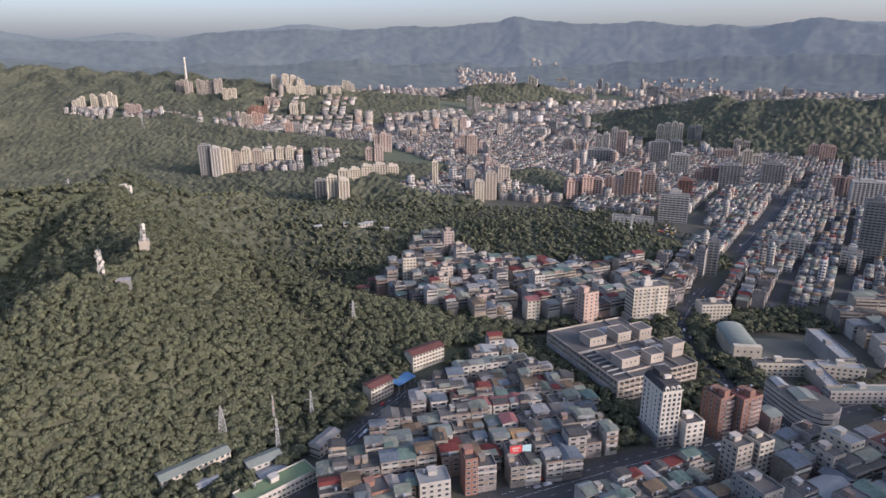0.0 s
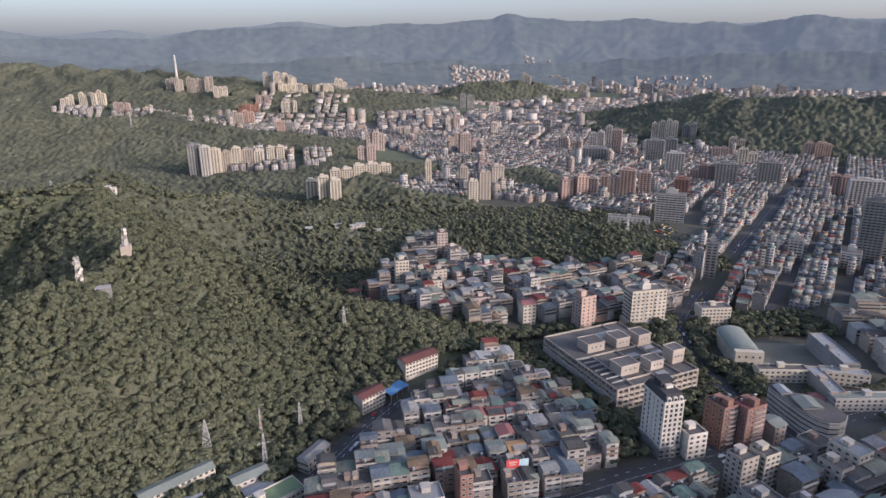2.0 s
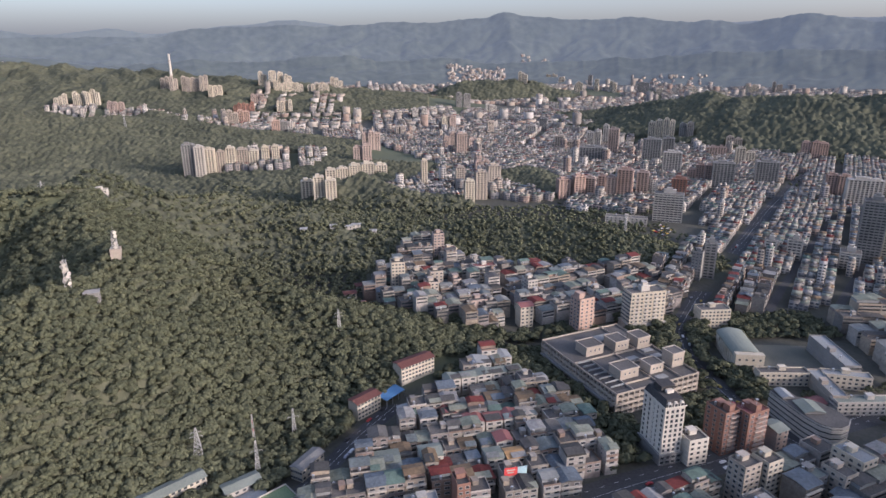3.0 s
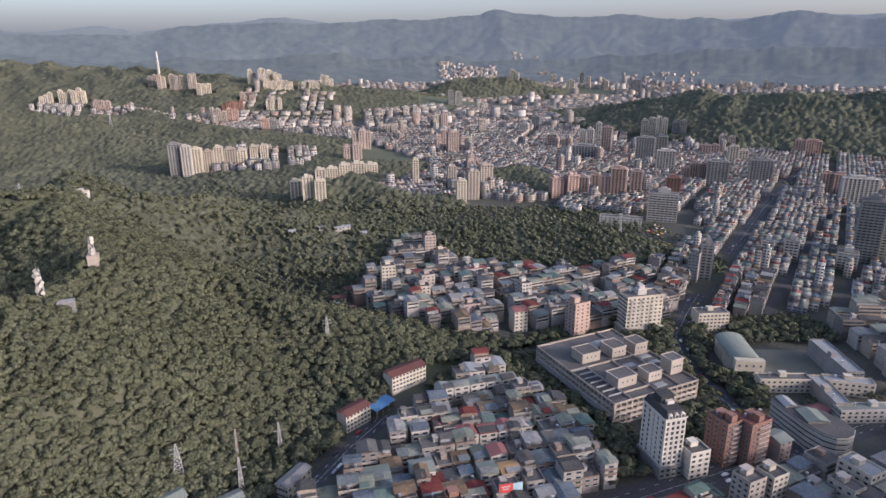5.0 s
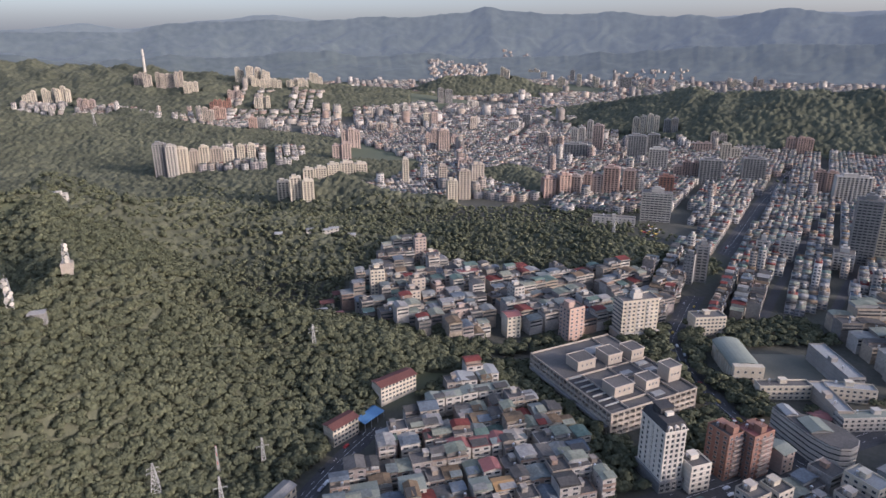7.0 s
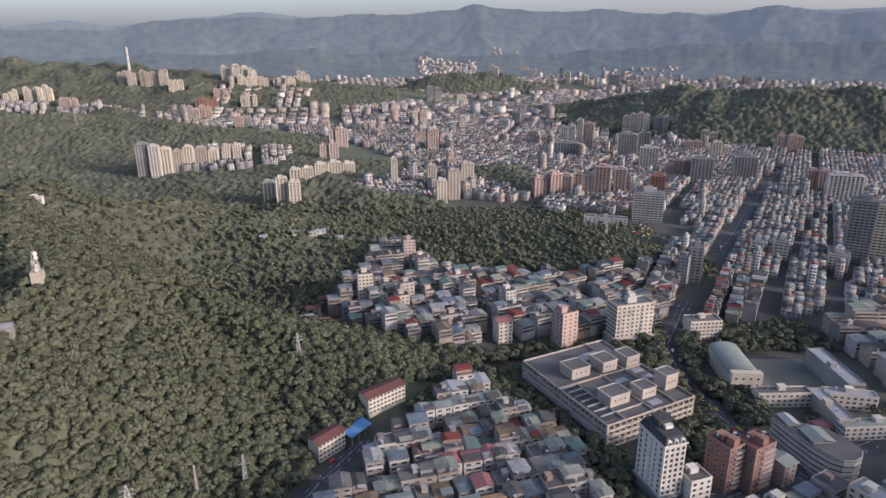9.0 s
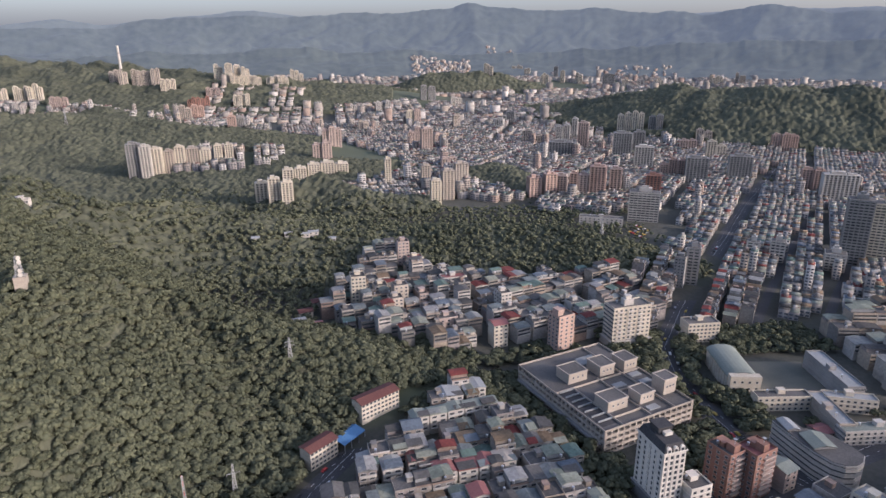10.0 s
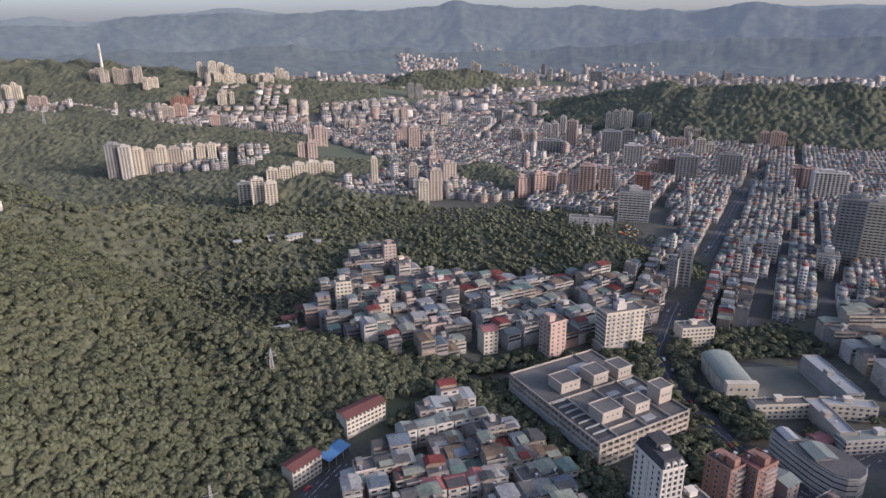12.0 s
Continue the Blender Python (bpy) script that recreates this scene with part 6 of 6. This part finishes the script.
far_city("far_houses", city_spots(2850, 3700, 15, 34, 30, (16, 28), (8, 16), 3, lambda x, y, r: (r > 30) & (x < -700) & (np.sin(x * 0.007 + 1) * np.sin(y * 0.005 + 2) > 0.45)), "pale villages on far hills", False)

foothill = range_height(RANGE_FRONT, 3800, 4200, 8)
slope = range_height(RANGE_MAIN, 4200, 4700, 6)


def hamlet(height, bearings, radii, count):
    """Pale houses strewn over a far slope."""
    a, r = np.radians(RNG.uniform(*bearings, count)), RNG.uniform(*radii, count)
    x, y = r * np.sin(a), r * np.cos(a)
    return list(zip(x, y, height(x, y), RNG.uniform(0, 0.5, count), RNG.uniform(10, 20, count), RNG.uniform(9, 16, count), RNG.uniform(6, 14, count)))


far_city("far_hamlet", hamlet(foothill, (1.5, 6.5), (3860, 4120), 190) + hamlet(range_height(RANGE_LEFT, 2900, 3400, 4), (-33, -23.5), (3020, 3330), 90) + hamlet(slope, (7.5, 11), (4330, 4420), 26) + hamlet(foothill, (17, 23), (3860, 3980), 40), "pale hillside hamlets before the mountains", False)

# ---- woods ----
foot = lambda x, y: (by_road(x, y) > 13)
free = lambda x, y, m: np.all([np.hypot(x - a, y - b) > r * 0.9 + m for a, b, r in BUILT], axis=0)
in_school = lambda x, y: (np.abs((x - 137) * 0.919 + (y - 441.8) * 0.394) < 40) & (np.abs(-(x - 137) * 0.394 + (y - 441.8) * 0.919) < 50)
clear_of = lambda x, y, m: np.all([np.hypot(x - a, y - b) > r * 0.9 + m for a, b, r in BUILT if r < 30], axis=0)
off_roads = lambda x, y, m: off_line(x, y, AVENUE, m) & off_line(x, y, MAIN, m + 3) & off_line(x, y, HILL_ROAD, m - 2)
hillside = lambda x, y, r: (((y < 470) & foot(x, y)) | ((y >= 462) & (r > 1.5) & ((r > 8) | (y < 560)))) & free(x, y, -1)
wood("near_woodland", scatter(-360, 60, 240, 660, 5.2, hillside, (2.9, 5.2)), NEAR_TREES, "dense green broadleaf forest covering the steep hill")
canopy("undergrowth", -360, 60, 240, 660, 4.6, 3.6, hillside, "shrubs and young trees filling the forest")
canopy("undergrowth", -640, 60, 655, 965, 6.5, 6.0, lambda x, y, r: (r > 3) & free(x, y, 0), "young trees filling the forest on the middle hills")
canopy("undergrowth", 20, 330, 640, 865, 5.5, 5.0, lambda x, y, r: (r > 3.5) & free(x, y, 1), "young trees filling the low wooded hill")
wood("mid_woodland", np.concatenate([scatter(-320, -105, 250, 410, 4.5, hillside, (2.6, 4.6)), scatter(-640, 60, 660, 960, 8, lambda x, y, r: (r > 3) & free(x, y, 0), (3.0, 5.4)), scatter(-640, -360, 360, 660, 7, lambda x, y, r: r > 3, (3.4, 6.0)), scatter(-60, 330, 640, 860, 5.4, lambda x, y, r: (r > 3.5) & (x > 20) & free(x, y, 0), (2.4, 4.6)), scatter(-190, -50, 555, 780, 6, lambda x, y, r: (r <= 8) & clear_of(x, y, 1) & (x < -70 + np.clip(y - 690, 0, 99) * 0.5), (2.6, 4.6))]), MID_TREES, "broadleaf forest on the rounded middle hills")
triangle = lambda x, y: (x < 104 - (y - 330) * 0.42) & (y < 470)
park = lambda x, y, r: (r < 3) & clear_of(x, y, 1) & off_roads(x, y, 10) & ~in_school(x, y) & ~triangle(x, y)
wood("park_trees", np.concatenate([scatter(-20, 42, 436, 508, 5.2, lambda x, y, r: clear_of(x, y, 0) & off_line(x, y, HILL_ROAD, 7) & ~((x > 20) & (y < 462)), (2.6, 4.8)), scatter(40, 140, 455, 540, 5.5, lambda x, y, r: park(x, y, r) & (y < 478 + 0.42 * x), (2.6, 4.8)), scatter(60, 132, 330, 490, 5.0, park, (2.8, 5.4)), scatter(165, 238, 372, 545, 5.6, lambda x, y, r: (r < 3) & clear_of(x, y, 0.5) & off_line(x, y, AVENUE, 6) & off_line(x, y, MAIN, 14) & ~in_school(x, y), (3.0, 5.4)), scatter(150, 186, 365, 410, 6, park, (2.4, 4.4)), scatter(255, 345, 500, 545, 6.5, park, (2.4, 4.4)), scatter(262, 300, 370, 392, 6, park, (2.4, 4.4)), scatter(258, 276, 398, 424, 6, park, (2.4, 4.4)), scatter(302, 340, 410, 426, 6, park, (2.4, 4.2)), scatter(262, 345, 503, 545, 6.5, park, (2.4, 4.4))]), NEAR_TREES, "dark street trees round the school and along the avenue", "trees")
woods = lambda low, m: (lambda x, y, r: (r > low) & free(x, y, m))
canopy("far_woodland", -1500, -150, 960, 1900, 8.5, 9, lambda x, y, r: ((r > 6) | ((x < VALLEY(y) - 12) & (y < 1500))) & free(x, y, 1) & ~((x > -400) & (x < -215) & (y > 1195) & (y < 1330)), "dense woods on the long hill behind the ridge")
canopy("far_woodland", 380, 1800, 1150, 2450, 11, 11, woods(7, 2), "dark woods on the steep hill in shade")
canopy("far_woodland", -2400, 0, 1760, 2820, 15, 11, lambda x, y, r: (r > 3) & free(x, y, 6) & ~villas(x, y), "distant hazy woods round the estates")
canopy("far_woodland", -100, 720, 2780, 3300, 15, 11, woods(9, 6), "wooded rise in the far town")
canopy("far_woodland", -260, 300, 925, 1290, 7, 8, lambda x, y, r: (r > 3) & free(x, y, -3), "wooded knolls among the estates")
wood("valley_trees", np.concatenate([scatter(-360, -60, 860, 1160, 9, lambda x, y, r: (r <= 6) & free(x, y, 2), (3.5, 6)), scatter(-80, 290, 820, 960, 7, lambda x, y, r: (r <= 4) & free(x, y, 5), (3, 5)), scatter(200, 330, 780, 1000, 9, lambda x, y, r: (r < 5) & free(x, y, 4) & (np.sin(x * 0.05) * np.sin(y * 0.04) > -0.4), (2.6, 4.6)), scatter(-200, 1100, 1050, 1700, 26, lambda x, y, r: (r <= 4) & free(x, y, 2) & (np.sin(x * 0.021) * np.sin(y * 0.017 + 1) > 0.25), (3.5, 6))]), FAR_TREES, "scattered trees between the houses of the valley", "trees")


# ---- cars ----
def car_mesh():
    b = Build().box(-2.2, 2.2, -0.9, 0.9, 0.35, 0.95)
    b.add([(-1.5, -0.85, 0.95), (1.3, -0.85, 0.95), (1.3, 0.85, 0.95), (-1.5, 0.85, 0.95), (-1.0, -0.72, 1.5), (0.7, -0.72, 1.5), (0.7, 0.72, 1.5), (-1.0, 0.72, 1.5)], [(4, 5, 6, 7), (0, 1, 5, 4), (1, 2, 6, 5), (2, 3, 7, 6), (3, 0, 4, 7)])
    return b.mesh("body", M_CARS)


first = thing("car", 0, 0, 0, 0, "small car on the asphalt road", "car", "cars on the roads")
part("body", car_mesh(), None, first)
part("axle", Build().box(-1.75, -1.05, -0.92, 0.92, 0, 0.62).box(1.05, 1.75, -0.92, 0.92, 0, 0.62), M_DARK, first)
rnd = random.Random(4)


def cars(line, lane, count):
    pts = [Vector((x, y, 0)) for x, y in line]
    for k in range(count):
        i = rnd.randrange(len(pts) - 1)
        p, q = pts[i], pts[i + 1]
        a = (q - p).normalized()
        n = Vector((-a.y, a.x, 0))
        o = p + (q - p) * rnd.random() + n * rnd.choice(lane)
        copy_thing(first, pose(o.x, o.y, 0.1, 0, 0, math.degrees(math.atan2(a.y, a.x))))


cars(MAIN[1:7], (-8, -3, 3, 8), 20)
cars(AVENUE[1:8], (-5, -2, 2, 5), 22)
cars(HILL_ROAD[1:6], (-4.5, -2, 2, 4.5), 14)
for i in range(4):
    for k in range(7):
        copy_thing(first, pose(305 + 6 * i - 1.2 * k, 805 + 9 * i + 4.0 * k, 0.05, 0, 0, 20))
first.matrix_basis = pose(60, 300, 0.1, 0, 0, 22)
